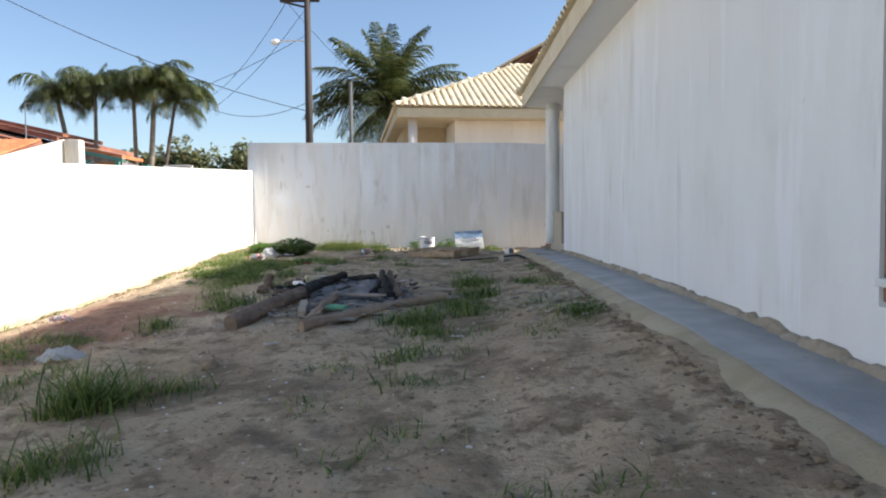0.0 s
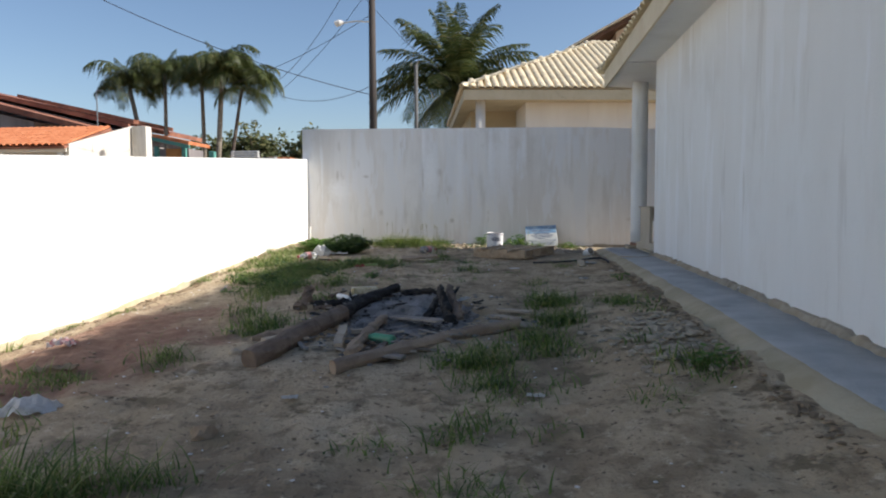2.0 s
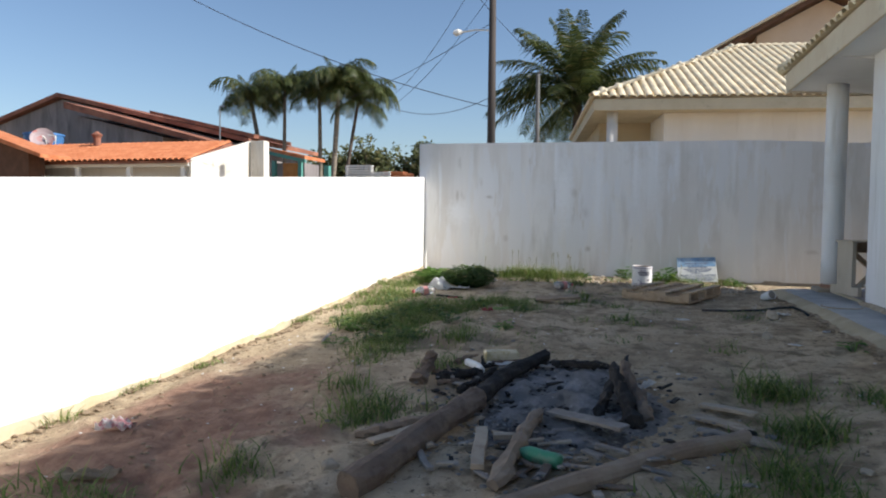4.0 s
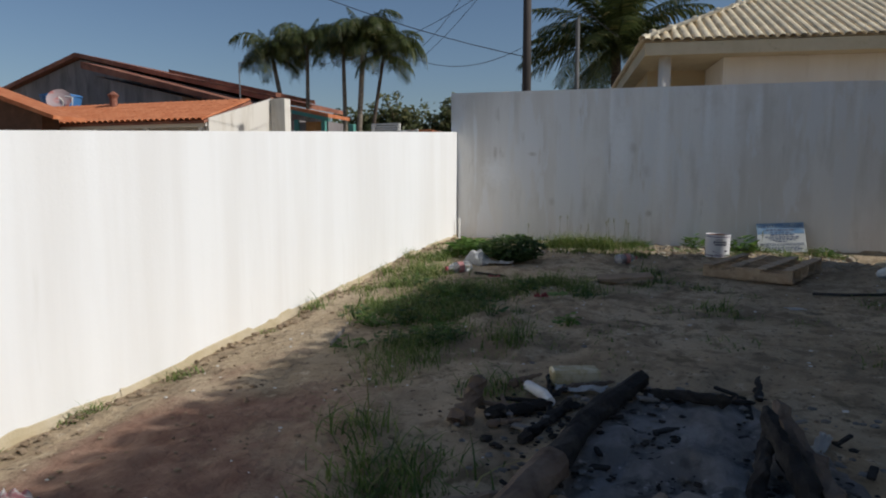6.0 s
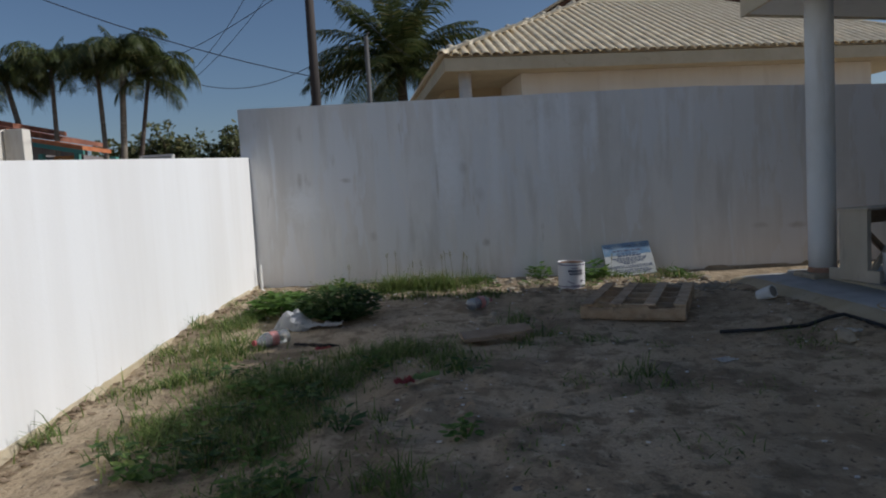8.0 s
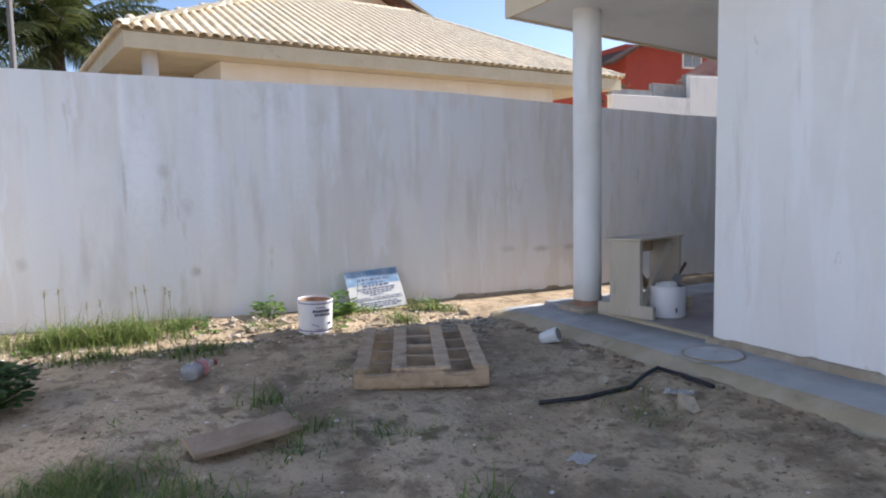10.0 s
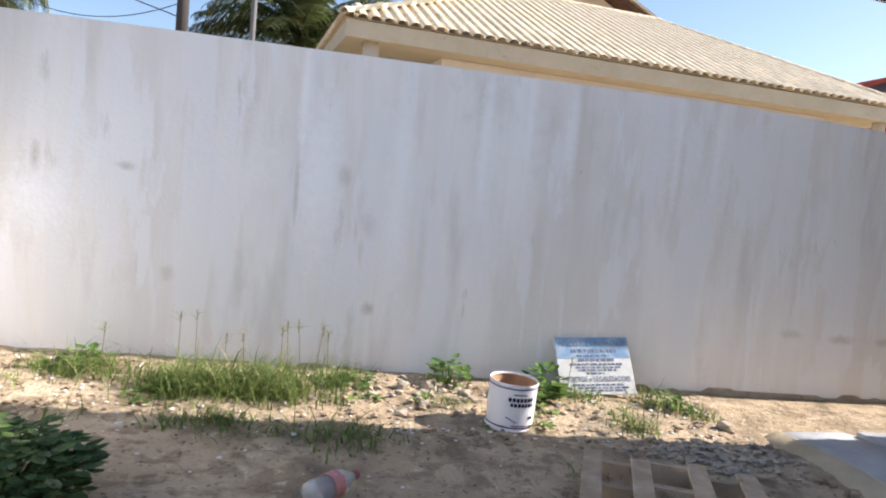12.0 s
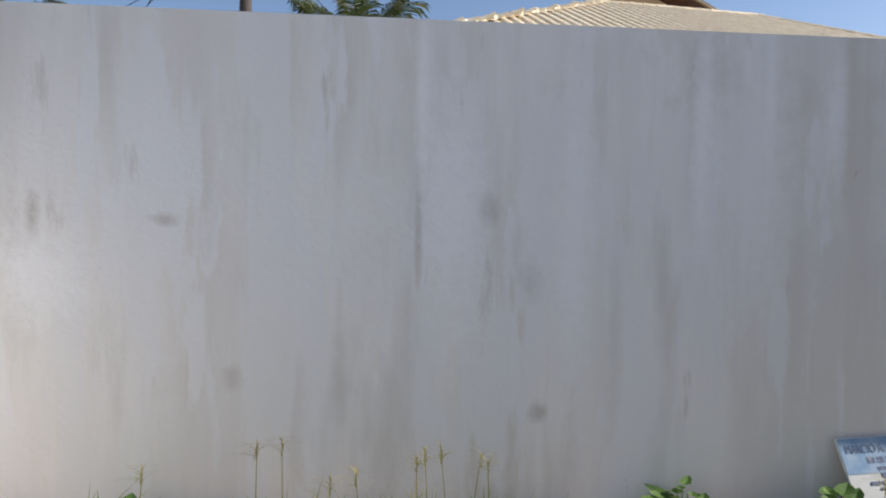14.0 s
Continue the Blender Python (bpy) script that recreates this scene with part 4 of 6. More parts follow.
grass_patch(-2.55, 4.7, 0.28, 0.5, 420, 0.15, 5, "thin grass on reddish soil")
grass_patch(-2.2, 5.3, 0.25, 0.2, 160, 0.14, 6, "thin grass on reddish soil")
grass_patch(-1.72, 5.6, 0.07, 0.16, 150, 0.16, 7, "small upright grass tuft")
grass_patch(0.50, 5.45, 0.26, 0.24, 560, 0.17, 8, "dense grass beside the split log", width=0.0045)
grass_patch(0.70, 5.0, 0.22, 0.25, 330, 0.14, 81, "dense grass beside the split log", width=0.0045)
grass_patch(0.92, 5.85, 0.20, 0.30, 430, 0.17, 91, "dense grass beside the split log", width=0.0045)
grass_patch(1.06, 7.25, 0.13, 0.16, 420, 0.19, 92, "taller grass near the end of a log", width=0.0045)
grass_patch(1.12, 6.60, 0.16, 0.25, 420, 0.19, 9, "taller grass near the end of a log", width=0.0045)
grass_patch(0.55, 4.3, 0.3, 0.15, 180, 0.12, 10)
grass_patch(-1.38, 6.55, 0.18, 0.28, 420, 0.17, 11, "leafy grass at the edge of the ashes", width=0.005)
grass_patch(-1.15, 7.6, 0.12, 0.1, 130, 0.15, 12)
grass_patch(-1.9, 8.3, 0.34, 0.55, 1000, 0.17, 13, "long patch of grass beside the sunlit wall", width=0.0034)
grass_patch(-2.1, 9.4, 0.42, 0.5, 1900, 0.16, 14, "long patch of grass beside the sunlit wall", width=0.0034)
grass_patch(-2.15, 10.2, 0.42, 0.36, 1700, 0.15, 15, "dense grass in the shade", width=0.0034)
grass_patch(-1.48, 10.75, 0.3, 0.32, 1500, 0.15, 16, "dense grass in the shade", width=0.0034, clumps=40)
grass_patch(-1.75, 10.3, 0.26, 0.28, 700, 0.13, 162, "dense grass in the shade", width=0.0034, clumps=24)
grass_patch(-1.02, 10.45, 0.16, 0.2, 420, 0.13, 161, width=0.0034)
grass_patch(-2.88, 10.5, 0.22, 0.3, 420, 0.16, 171, "sunlit grass along the low wall")
grass_patch(-2.6, 9.55, 0.26, 0.4, 700, 0.15, 172, "sunlit grass along the low wall")
grass_patch(-2.85, 11.25, 0.28, 0.4, 620, 0.2, 17, "sunlit grass along the low wall")
grass_patch(-3.0, 12.3, 0.2, 0.5, 620, 0.2, 18, "sunlit grass along the low wall")
grass_patch(-2.85, 13.4, 0.3, 0.4, 520, 0.18, 19, "sunlit grass in the wall corner")
grass_patch(-1.62, 13.72, 0.26, 0.18, 1100, 0.28, 20, "sunlit bushy grass at the foot of the wall", width=0.0045)
grass_patch(-1.12, 13.74, 0.28, 0.2, 1100, 0.28, 201, "sunlit bushy grass at the foot of the wall", width=0.0045)
grass_patch(-0.75, 13.95, 0.15, 0.12, 300, 0.22, 202, "sunlit bushy grass at the foot of the wall", width=0.0045)
grass_patch(-2.35, 13.95, 0.22, 0.2, 420, 0.19, 203, "sunlit bushy grass at the foot of the wall", width=0.0045)
grass_patch(-1.4, 13.15, 0.4, 0.15, 320, 0.14, 204)
grass_patch(-0.55, 13.05, 0.35, 0.1, 260, 0.13, 205)
grass_patch(1.22, 13.45, 0.07, 0.06, 110, 0.2, 21)
grass_patch(1.0, 14.02, 0.12, 0.06, 120, 0.17, 22)
grass_patch(1.62, 14.05, 0.06, 0.05, 80, 0.2, 221)
grass_patch(1.85, 13.8, 0.15, 0.15, 110, 0.13, 222)
grass_patch(0.05, 13.75, 0.12, 0.06, 70, 0.1, 223)
grass_patch(2.3, 14.0, 0.3, 0.1, 90, 0.12, 224)
grass_patch(1.68, 7.1, 0.16, 0.3, 320, 0.13, 23, "low grass at the edge of the walkway")
grass_patch(1.8, 5.0, 0.1, 0.2, 240, 0.15, 24, "low grass at the edge of the walkway")
grass_patch(0.55, 3.6, 0.12, 0.1, 110, 0.11, 25)
grass_patch(-0.3, 11.05, 0.1, 0.05, 60, 0.16, 26)
grass_patch(-0.42, 11.6, 0.05, 0.05, 80, 0.16, 27)
grass_patch(0.1, 9.9, 0.12, 0.08, 120, 0.13, 28)
grass_patch(-1.25, 8.55, 0.14, 0.1, 170, 0.18, 29)
grass_patch(-1.62, 6.98, 0.07, 0.07, 110, 0.2, 30, "spiky grass with a tall dry stalk")
sr = random.Random(77)
for k in range(62):      # stray tufts
    sx, sy = sr.uniform(-3.0, 1.8), sr.uniform(1.0, 13.0)
    if -1.0 < sx < 0.6 and 5.4 < sy < 7.8:
        continue
    grass_patch(sx, sy, 0.09, 0.09, sr.randint(18, 60), sr.uniform(0.05, 0.12), 300 + k, "stray low tuft of grass on bare sand", clumps=3)
for k in range(22):      # low sprouts on the trodden sand before the far wall
    sx, sy = sr.uniform(-1.0, 1.6), sr.uniform(8.2, 13.2)
    if 0.0 < sx < 1.4 and 11.2 < sy < 13.1:
        continue
    grass_patch(sx, sy, 0.07, 0.06, sr.randint(25, 70), sr.uniform(0.04, 0.08), 700 + k, "stray low tuft of grass on bare sand", width=0.003, clumps=4)
for k in range(9):      # tufts close along the low wall
    sy = 6.4 + 0.85 * k + sr.uniform(-0.2, 0.2)
    grass_patch(left_x(sy) + sr.uniform(0.08, 0.32), sy, 0.06, 0.08, sr.randint(40, 110), sr.uniform(0.09, 0.2), 500 + k, "bright grass tuft against the white wall", clumps=3)


def stalk(x, y, h, seed, head=True, label="thin dry grass stalk with a pale seed head"):
    rnd = random.Random(seed)
    z = ground_z(x, y) - 0.01
    dx, dy = rnd.uniform(-0.1, 0.1) * h, rnd.uniform(-0.1, 0.1) * h
    ob = empty("grass_stalk", pose(x, y, z))
    part("stem", tube_bm([(0, 0, 0), (dx * 0.4, dy * 0.4, h * 0.5), (dx, dy, h)], [0.003, 0.0025, 0.0015], 5), M_DRYGRASS, ob)
    if head:
        vs, fs = [], []
        for k in range(16):
            blade(vs, fs, (dx, dy, h - 0.004 * k), rnd.uniform(0, 6.28), rnd.uniform(0.05, 0.09), rnd.uniform(0.9, 1.9), 0.0022, rnd, 0.6)
        raw("seed_head", vs, fs, M_DRYGRASS, ob)
    return tagged(ob, label, "grass stalk", group="dry grass stalks")


stalk(-1.62, 6.98, 0.42, 1, False, "tall thin dark dry stalk")
for k, (sx, sy, h) in enumerate(((-1.73, 14.05, 0.42), (-1.62, 14.05, 0.44), (-1.07, 14.05, 0.36), (-1.02, 14.0, 0.40), (-0.94, 14.05, 0.38), (-0.84, 14.08, 0.38), (-0.76, 14.08, 0.34), (-1.42, 13.95, 0.3), (-1.3, 14.0, 0.3), (-2.2, 14.05, 0.3), (0.95, 14.05, 0.26))):
    stalk(sx, sy, h, 10 + k)


def leafy_weed(x, y, n, r, h, leaf, seed, label, material):
    """Stems that carry broad pointed leaves."""
    rnd = random.Random(seed)
    ob = empty("weed", pose(x, y, ground_z(x, y) - 0.01))
    vs, fs = [], []
    stems = bmesh.new()
    for k in range(n):
        a = rnd.uniform(0, 6.283)
        rr = r * math.sqrt(rnd.random())
        top = Vector((rr * math.cos(a), rr * math.sin(a), h * rnd.uniform(0.35, 1.0) * (1 - 0.4 * (rr / r) ** 2)))
        if k % 3 == 0:
            add_tube(stems, [(0.3 * top.x, 0.3 * top.y, 0), (top.x * 0.8, top.y * 0.8, top.z * 0.6), top], [0.005, 0.004, 0.002], 4)
        d = Vector((math.cos(a + rnd.uniform(-0.8, 0.8)), math.sin(a + rnd.uniform(-0.8, 0.8)), rnd.uniform(-0.35, 0.35)))
        s = d.cross(Vector((0, 0, 1))).normalized()
        L = leaf * rnd.uniform(0.6, 1.2)
        b = len(vs)
        w = L * 0.36
        up = Vector((0, 0, 0.12 * L))
        for p in (top, top + d * L * 0.3 + s * w, top + d * L * 0.7 + s * w * 0.8, top + d * L, top + d * L * 0.7 - s * w * 0.8, top + d * L * 0.3 - s * w, top + d * L * 0.35 - up, top + d * L * 0.7 - up):
            vs.append(tuple(p))
        fs.extend([(b, b + 1, b + 6), (b + 1, b + 2, b + 7, b + 6), (b + 2, b + 3, b + 7), (b + 3, b + 4, b + 7), (b + 4, b + 5, b + 6, b + 7), (b + 5, b, b + 6)])
    tagged(part("stem", stems, material, ob), kind="stuff")
    raw("foliage", vs, fs, material, ob)
    return tagged(ob, label, "weed")


leafy_weed(-2.05, 12.2, 760, 0.38, 0.34, 0.075, 1, "dark shaded bush of broad leaves", M_DARKLEAF)
leafy_weed(-2.68, 12.6, 110, 0.24, 0.24, 0.14, 2, "green broad-leaved weed in the wall corner", M_BROAD)
leafy_weed(-2.75, 12.9, 60, 0.2, 0.2, 0.12, 21, "green broad-leaved weed in the wall corner", M_BROAD)
leafy_weed(0.11, 14.17, 42, 0.11, 0.22, 0.09, 3, "small bright green weed at the wall foot", M_BROAD)
leafy_weed(0.72, 14.0, 60, 0.16, 0.24, 0.11, 4, "leafy green weed growing beside the sign", M_BROAD)
leafy_weed(0.6, 13.8, 26, 0.1, 0.13, 0.08, 41, "leafy green weed growing beside the bucket", M_BROAD)
leafy_weed(1.72, 13.95, 26, 0.1, 0.12, 0.07, 5, "small bright green weed at the wall foot", M_BROAD)
leafy_weed(-0.55, 14.0, 24, 0.1, 0.12, 0.08, 6, "small bright green weed at the wall foot", M_BROAD)
leafy_weed(-2.3, 14.1, 30, 0.12, 0.13, 0.08, 7, "small bright green weed at the wall foot", M_BROAD)
leafy_weed(1.83, 4.95, 26, 0.09, 0.15, 0.06, 8, "small weed at the edge of the walkway", M_BROAD)
leafy_weed(1.88, 8.6, 20, 0.08, 0.12, 0.06, 9, "small weed at the edge of the walkway", M_BROAD)


wr = random.Random(55)
for k in range(34):      # broad-leaved weeds among the grass beside the low wall
    wy = wr.uniform(8.2, 11.0)
    leafy_weed(wr.gauss(-2.05, 0.38), wy, wr.randint(14, 34), wr.uniform(0.08, 0.15), wr.uniform(0.08, 0.16), 0.06, 200 + k, "low broad-leaved weed growing among grass", wr.choice((M_BROAD, M_DARKLEAF)))
for k in range(16):      # small weeds in the sunlit strip
    leafy_weed(wr.uniform(-3.0, 1.9), wr.uniform(13.3, 14.2), wr.randint(8, 20), 0.07, wr.uniform(0.05, 0.11), 0.055, 100 + k, "tiny bright green weed on sunlit sand", M_BROAD)


# ---- palms and trees ----
def frond(vs, fs, rach, base, heading, length, lift, bend, n, leaf, rnd, hang=0.5):
    """A feather leaf: a rib that leaves at the angle lift and bends down by bend (degrees), with leaflets on both sides."""
    pts = [Vector(base)]
    for k in range(1, n + 1):
        e = radians(lift - bend * (k / n) ** 1.25)
        step = length / n
        pts.append(pts[-1] + Vector((math.cos(heading) * math.cos(e), math.sin(heading) * math.cos(e), math.sin(e))) * step)
    add_tube(rach, [pts[k * n // 6] for k in range(7)], [length * (0.011 - 0.0016 * k) for k in range(7)], 4)
    flat = Vector((-math.sin(heading), math.cos(heading), 0))
    for k in range(3, n + 1):
        f = k / n
        d = (pts[k] - pts[k - 1]).normalized()
        L = leaf * (0.30 + 0.85 * math.sin(math.pi * min(f * 0.88 + 0.10, 1)))
        for s in (-1, 1):
            ll = L * rnd.uniform(0.75, 1.12)
            drop = hang * rnd.uniform(0.35, 1.2)
            tip = pts[k] + flat * s * ll * 0.78 + d * ll * 0.5 - Vector((0, 0, ll * drop))
            mid = pts[k] + flat * s * ll * 0.45 + d * ll * 0.27 - Vector((0, 0, ll * drop * 0.22))
            w = d * length * 0.0082
            b = len(vs)
            vs.extend([tuple(pts[k] - w * 0.6), tuple(pts[k] + w * 0.6), tuple(mid + w), tuple(mid - w), tuple(tip)])
            fs.extend([(b, b + 1, b + 2, b + 3), (b + 3, b + 2, b + 4)])


def palm(x, y, ground, crown, trunk_pts, r0, r1, fronds, seed, label, trunk_mat, group="", leaf=0.22, hang=0.65):
    """fronds: a list of (heading, length, lift, bend)."""
    rnd = random.Random(seed)
    ob = empty("palm_tree", pose(x, y, ground))
    part("trunk", tube_bm(trunk_pts, [r0 + (r1 - r0) * k / (len(trunk_pts) - 1) for k in range(len(trunk_pts))], 10, wobble=0.06, rnd=rnd), trunk_mat, ob, smooth=True)
    vs, fs = [], []
    rach = bmesh.new()
    for heading, length, lift, bend in fronds:
        frond(vs, fs, rach, crown, heading, length, lift, bend, 58, length * leaf, rnd, hang)
    part("ribs", rach, M_PALM, ob)
    raw("crown", vs, fs, M_PALM, ob)
    return tagged(ob, label, "palm tree", group)


rnd = random.Random(21)
fr = []
for k in range(11):      # upright young leaves
    fr.append((k * 0.571 + rnd.uniform(-0.3, 0.3), rnd.uniform(3.5, 4.2), rnd.uniform(62, 86), rnd.uniform(20, 55)))
for k in range(13):
    fr.append((k * 0.483 + rnd.uniform(-0.2, 0.2), rnd.uniform(3.8, 4.4), rnd.uniform(32, 62), rnd.uniform(50, 90)))
for k in range(14):
    fr.append((k * 0.449 + rnd.uniform(-0.2, 0.2), rnd.uniform(3.6, 4.2), rnd.uniform(0, 28), rnd.uniform(45, 80)))
for k in range(7):       # old leaves that hang
    fr.append((k * 0.9 + rnd.uniform(-0.3, 0.3), rnd.uniform(2.8, 3.4), rnd.uniform(-35, -8), rnd.uniform(30, 50)))
fr += [(0.1, 4.3, 34, 72), (3.05, 4.4, 22, 66), (3.3, 4.2, 6, 58)]
big_palm = palm(-3.1, 45.0, 0.72, (0, 0, 6.0), [(0.2, 0, 0), (0.1, 0, 2.5), (0.05, 0, 4.5), (0, 0, 6.1)], 0.26, 0.20, fr, 5, "large coconut palm with a full feathery crown", M_DARKTRUNK)
big_palm.scale = (1.38, 1.38, 1.38)
for k, (bx, tx, tz, thick) in enumerate(((-19.7, -21.0, 8.2, 0.16), (-19.1, -19.0, 8.8, 0.13), (-16.9, -17.0, 8.6, 0.14), (-16.0, -15.5, 8.9, 0.17), (-15.6, -14.5, 8.0, 0.12))):
    rnd = random.Random(60 + k)
    fr = [(j * 0.48 + rnd.uniform(-0.2, 0.2), rnd.uniform(2.2, 3.1), rnd.uniform(45, 82), rnd.uniform(120, 175)) for j in range(15)]
    fr += [(j * 1.2 + rnd.uniform(-0.3, 0.3), rnd.uniform(1.6, 2.2), rnd.uniform(-10, 20), rnd.uniform(60, 90)) for j in range(5)]
    fr += [(rnd.uniform(0, 6.28), rnd.uniform(1.2, 1.7), rnd.uniform(70, 85), 40) for j in range(3)]
    dx, h = tx - bx, tz - 0.7
    palm(bx, 38.0 + 0.3 * (k % 3), 0.72, (dx, 0, h), [(0, 0, 0), (dx * 0.3, 0, h * 0.4), (dx * 0.7, 0, h * 0.75), (dx, 0, h)], thick, thick * 0.7, fr, 80 + k, "slender palm with a drooping tufted crown", M_DARKTRUNK if k == 4 else M_TRUNK, "row of slender palms", 0.30, 1.0)


def tree(x, y, base, height, spread, n, leaf, seed, label):
    rnd = random.Random(seed)
    ob = empty("tree", pose(x, y, base))
    limbs = bmesh.new()
    add_tube(limbs, [(0, 0, 0), (0.1, 0, height * 0.3), (0, 0.1, height * 0.55)], [0.2, 0.15, 0.1], 8)
    tips = []
    for k in range(22):
        a = rnd.uniform(0, 6.28)
        r = spread * rnd.uniform(0.3, 1.0)
        p0 = Vector((0.05, 0.05, height * rnd.uniform(0.25, 0.55)))
        p2 = Vector((r * math.cos(a), r * math.sin(a) * 0.6, height * rnd.uniform(0.55, 1.0) * (1 - 0.25 * (r / spread) ** 2)))
        p1 = (p0 + p2) / 2 + Vector((0, 0, 0.1 * height))
        add_tube(limbs, [p0, p1, p2], [0.07, 0.04, 0.015], 5)
        tips += [p2, p1, (p1 + p2) / 2]
    part("trunk", limbs, M_DARKTRUNK, ob)
    vs, fs = [], []
    for _ in range(n):
        c = rnd.choice(tips)
        p = c + Vector((rnd.gauss(0, 0.28), rnd.gauss(0, 0.28), rnd.gauss(0, 0.2))) * spread * 0.32
        d = Vector((rnd.gauss(0, 1), rnd.gauss(0, 1), rnd.gauss(0, 0.6))).normalized()
        s = d.orthogonal().normalized()
        L = leaf * rnd.uniform(0.6, 1.3)
        b = len(vs)
        vs.extend([tuple(p), tuple(p + d * L * 0.5 + s * L * 0.3), tuple(p + d * L), tuple(p + d * L * 0.5 - s * L * 0.3)])
        fs.append((b, b + 1, b + 2, b + 3))
    raw("crown", vs, fs, M_FARLEAF, ob)
    return tagged(ob, label, "tree")


for k, (tx, ty, h, sp) in enumerate(((-23.0, 52, 6.2, 2.4), (-20.6, 52, 6.8, 2.3), (-18.6, 51, 7.3, 2.4), (-16.5, 53, 6.6, 2.6), (-14.6, 52, 7.2, 2.4), (-12.8, 53, 6.6, 2.4), (-25.5, 55, 5.8, 2.4))):
    tree(tx, ty, 0.72, h, sp, 1500, 0.34, 40 + k, "distant scrubby green tree with thin branches")
tree(-3.9, 36.0, 0.72, 4.6, 2.0, 1100, 0.28, 91, "low rounded green tree behind the wall")
tree(13.9, 25.6, 0.72, 4.7, 0.8, 500, 0.2, 92, "small green tree beside the far house")

# ---- street pole, lamp and wires ----
M_POLE = mat("dark_pole_wood", (0.045, 0.04, 0.037), [((0.085, 0.07, 0.062), 3.0, 0.4, 0.65, (1, 1, 0.1))], 0.85)
M_CONC = mat("pole_concrete", (0.15, 0.145, 0.14), [((0.21, 0.205, 0.195), 3.0, 0.4, 0.65, (1, 1, 0.2))], 0.9)
M_WIRE = mat("black_cable", (0.03, 0.03, 0.035), (), 0.6)
PX, PY = -4.86, 27.7
pole = empty("utility_pole", pose(PX, PY, 0.7))
part("shaft", tube_bm([(0, 0, 0), (0, 0, 5), (0, 0, 10.4)], [0.175, 0.15, 0.12], 12), M_POLE, pole, smooth=True)
part("crossarm", tube_bm([(-1.0, 0, 9.4), (0, 0, 9.15)], [0.04, 0.04], 6), M_POLE, pole)
part("crossarm", box_bm((-1.1, -0.06, 9.38), (0.5, 0.06, 9.50), 0.01), M_POLE, pole)
part("insulator", tube_bm([(-1.0, 0, 9.5), (-1.0, 0, 9.66)], [0.05, 0.03], 8), M_CONC, pole)
part("insulator", tube_bm([(-0.7, 0, 9.5), (-0.7, 0, 9.66)], [0.05, 0.03], 8), M_CONC, pole)
arm = part("lamp_arm", tube_bm([(0, 0, 7.8), (-0.6, -0.05, 7.84), (-1.15, -0.1, 7.78)], [0.03, 0.03, 0.03], 6), M_WHITE, pole)
part("lamp_head", tube_bm([(-1.1, -0.1, 7.80), (-1.25, -0.12, 7.78), (-1.4, -0.13, 7.74), (-1.44, -0.13, 7.72)], [0.05, 0.12, 0.12, 0.05], 10), M_WHITE, pole, "white street lamp head")
tagged(pole, "tall dark utility pole with a street lamp arm", "utility pole")
p2 = empty("thin_post", pose(-3.2, 28.0, 0.7))
part("shaft", tube_bm([(0, 0, 0), (0, 0, 6.2)], [0.08, 0.07], 8), M_CONC, p2)
part("cap", tube_bm([(0, 0, 6.2), (0.1, 0, 6.35)], [0.03, 0.03], 6), M_CONC, p2)
tagged(p2, "thin grey concrete service post", "post")


def cable(a, b, sag, r=0.012, label="thin black overhead cable"):
    a, b = Vector(a), Vector(b)
    pts = [a.lerp(b, k / 14) - Vector((0, 0, sag * 4 * (k / 14) * (1 - k / 14))) for k in range(15)]
    return tagged(part("overhead_cable", tube_bm(pts, [r] * 15, 5), M_WIRE), label, "cable", "overhead cables")


cable((PX, PY, 5.7), (-17.5, 24.0, 10.6), 0.55, 0.015, "thick black overhead cable bundle")
cable((PX, PY, 9.9), (-9.6, 30.0, 6.2), 0.35, 0.010)
cable((-9.6, 30.0, 6.2), (PX, PY, 6.1), 0.45, 0.012)
cable((PX - 1.0, PY, 10.3), (-1.9, 29.0, 6.4), 0.25, 0.010)
cable((PX - 0.7, PY, 10.3), (-16.0, 45.0, 9.0), 0.9, 0.012)
cable((PX - 1.0, PY, 10.35), (-14.0, 14.0, 13.5), 0.6, 0.012)
cable((PX, PY, 8.8), (-20.0, 40.0, 8.0), 0.8, 0.012)
# ---- the burnt heap: logs, ashes, offcuts ----
M_LOG = mat("split_log_bark", (0.16, 0.115, 0.085), [((0.26, 0.20, 0.15), 5.0, 0.4, 0.65, (1, 1, 1)), ((0.10, 0.07, 0.05), 10.0, 0.5, 0.72, ONE)], 0.9, bump=0.006, bump_scale=30)
M_LOGPALE = mat("weathered_log", (0.27, 0.205, 0.15), [((0.35, 0.28, 0.21), 5.0, 0.4, 0.65, ONE), ((0.18, 0.13, 0.09), 9.0, 0.55, 0.75, ONE)], 0.9, bump=0.004, bump_scale=30)
M_CHAR = mat("charred_wood", (0.026, 0.023, 0.021), [((0.075, 0.065, 0.056), 8.0, 0.5, 0.7, ONE)], 0.85, bump=0.008, bump_scale=35)
M_ASH = mat("grey_ash", (0.19, 0.18, 0.17), [((0.33, 0.315, 0.30), 4.0, 0.45, 0.65, ONE), ((0.035, 0.034, 0.033), 5.0, 0.53, 0.70, ONE), ((0.42, 0.41, 0.40), 18.0, 0.62, 0.72, ONE)], 0.95, bump=0.012, bump_scale=40)
M_OFFCUT = mat("pale_offcut", (0.38, 0.31, 0.23), [((0.46, 0.39, 0.30), 8.0, 0.4, 0.65, ONE), ((0.22, 0.17, 0.12), 12.0, 0.55, 0.75, ONE)], 0.85, bump=0.002, bump_scale=60)
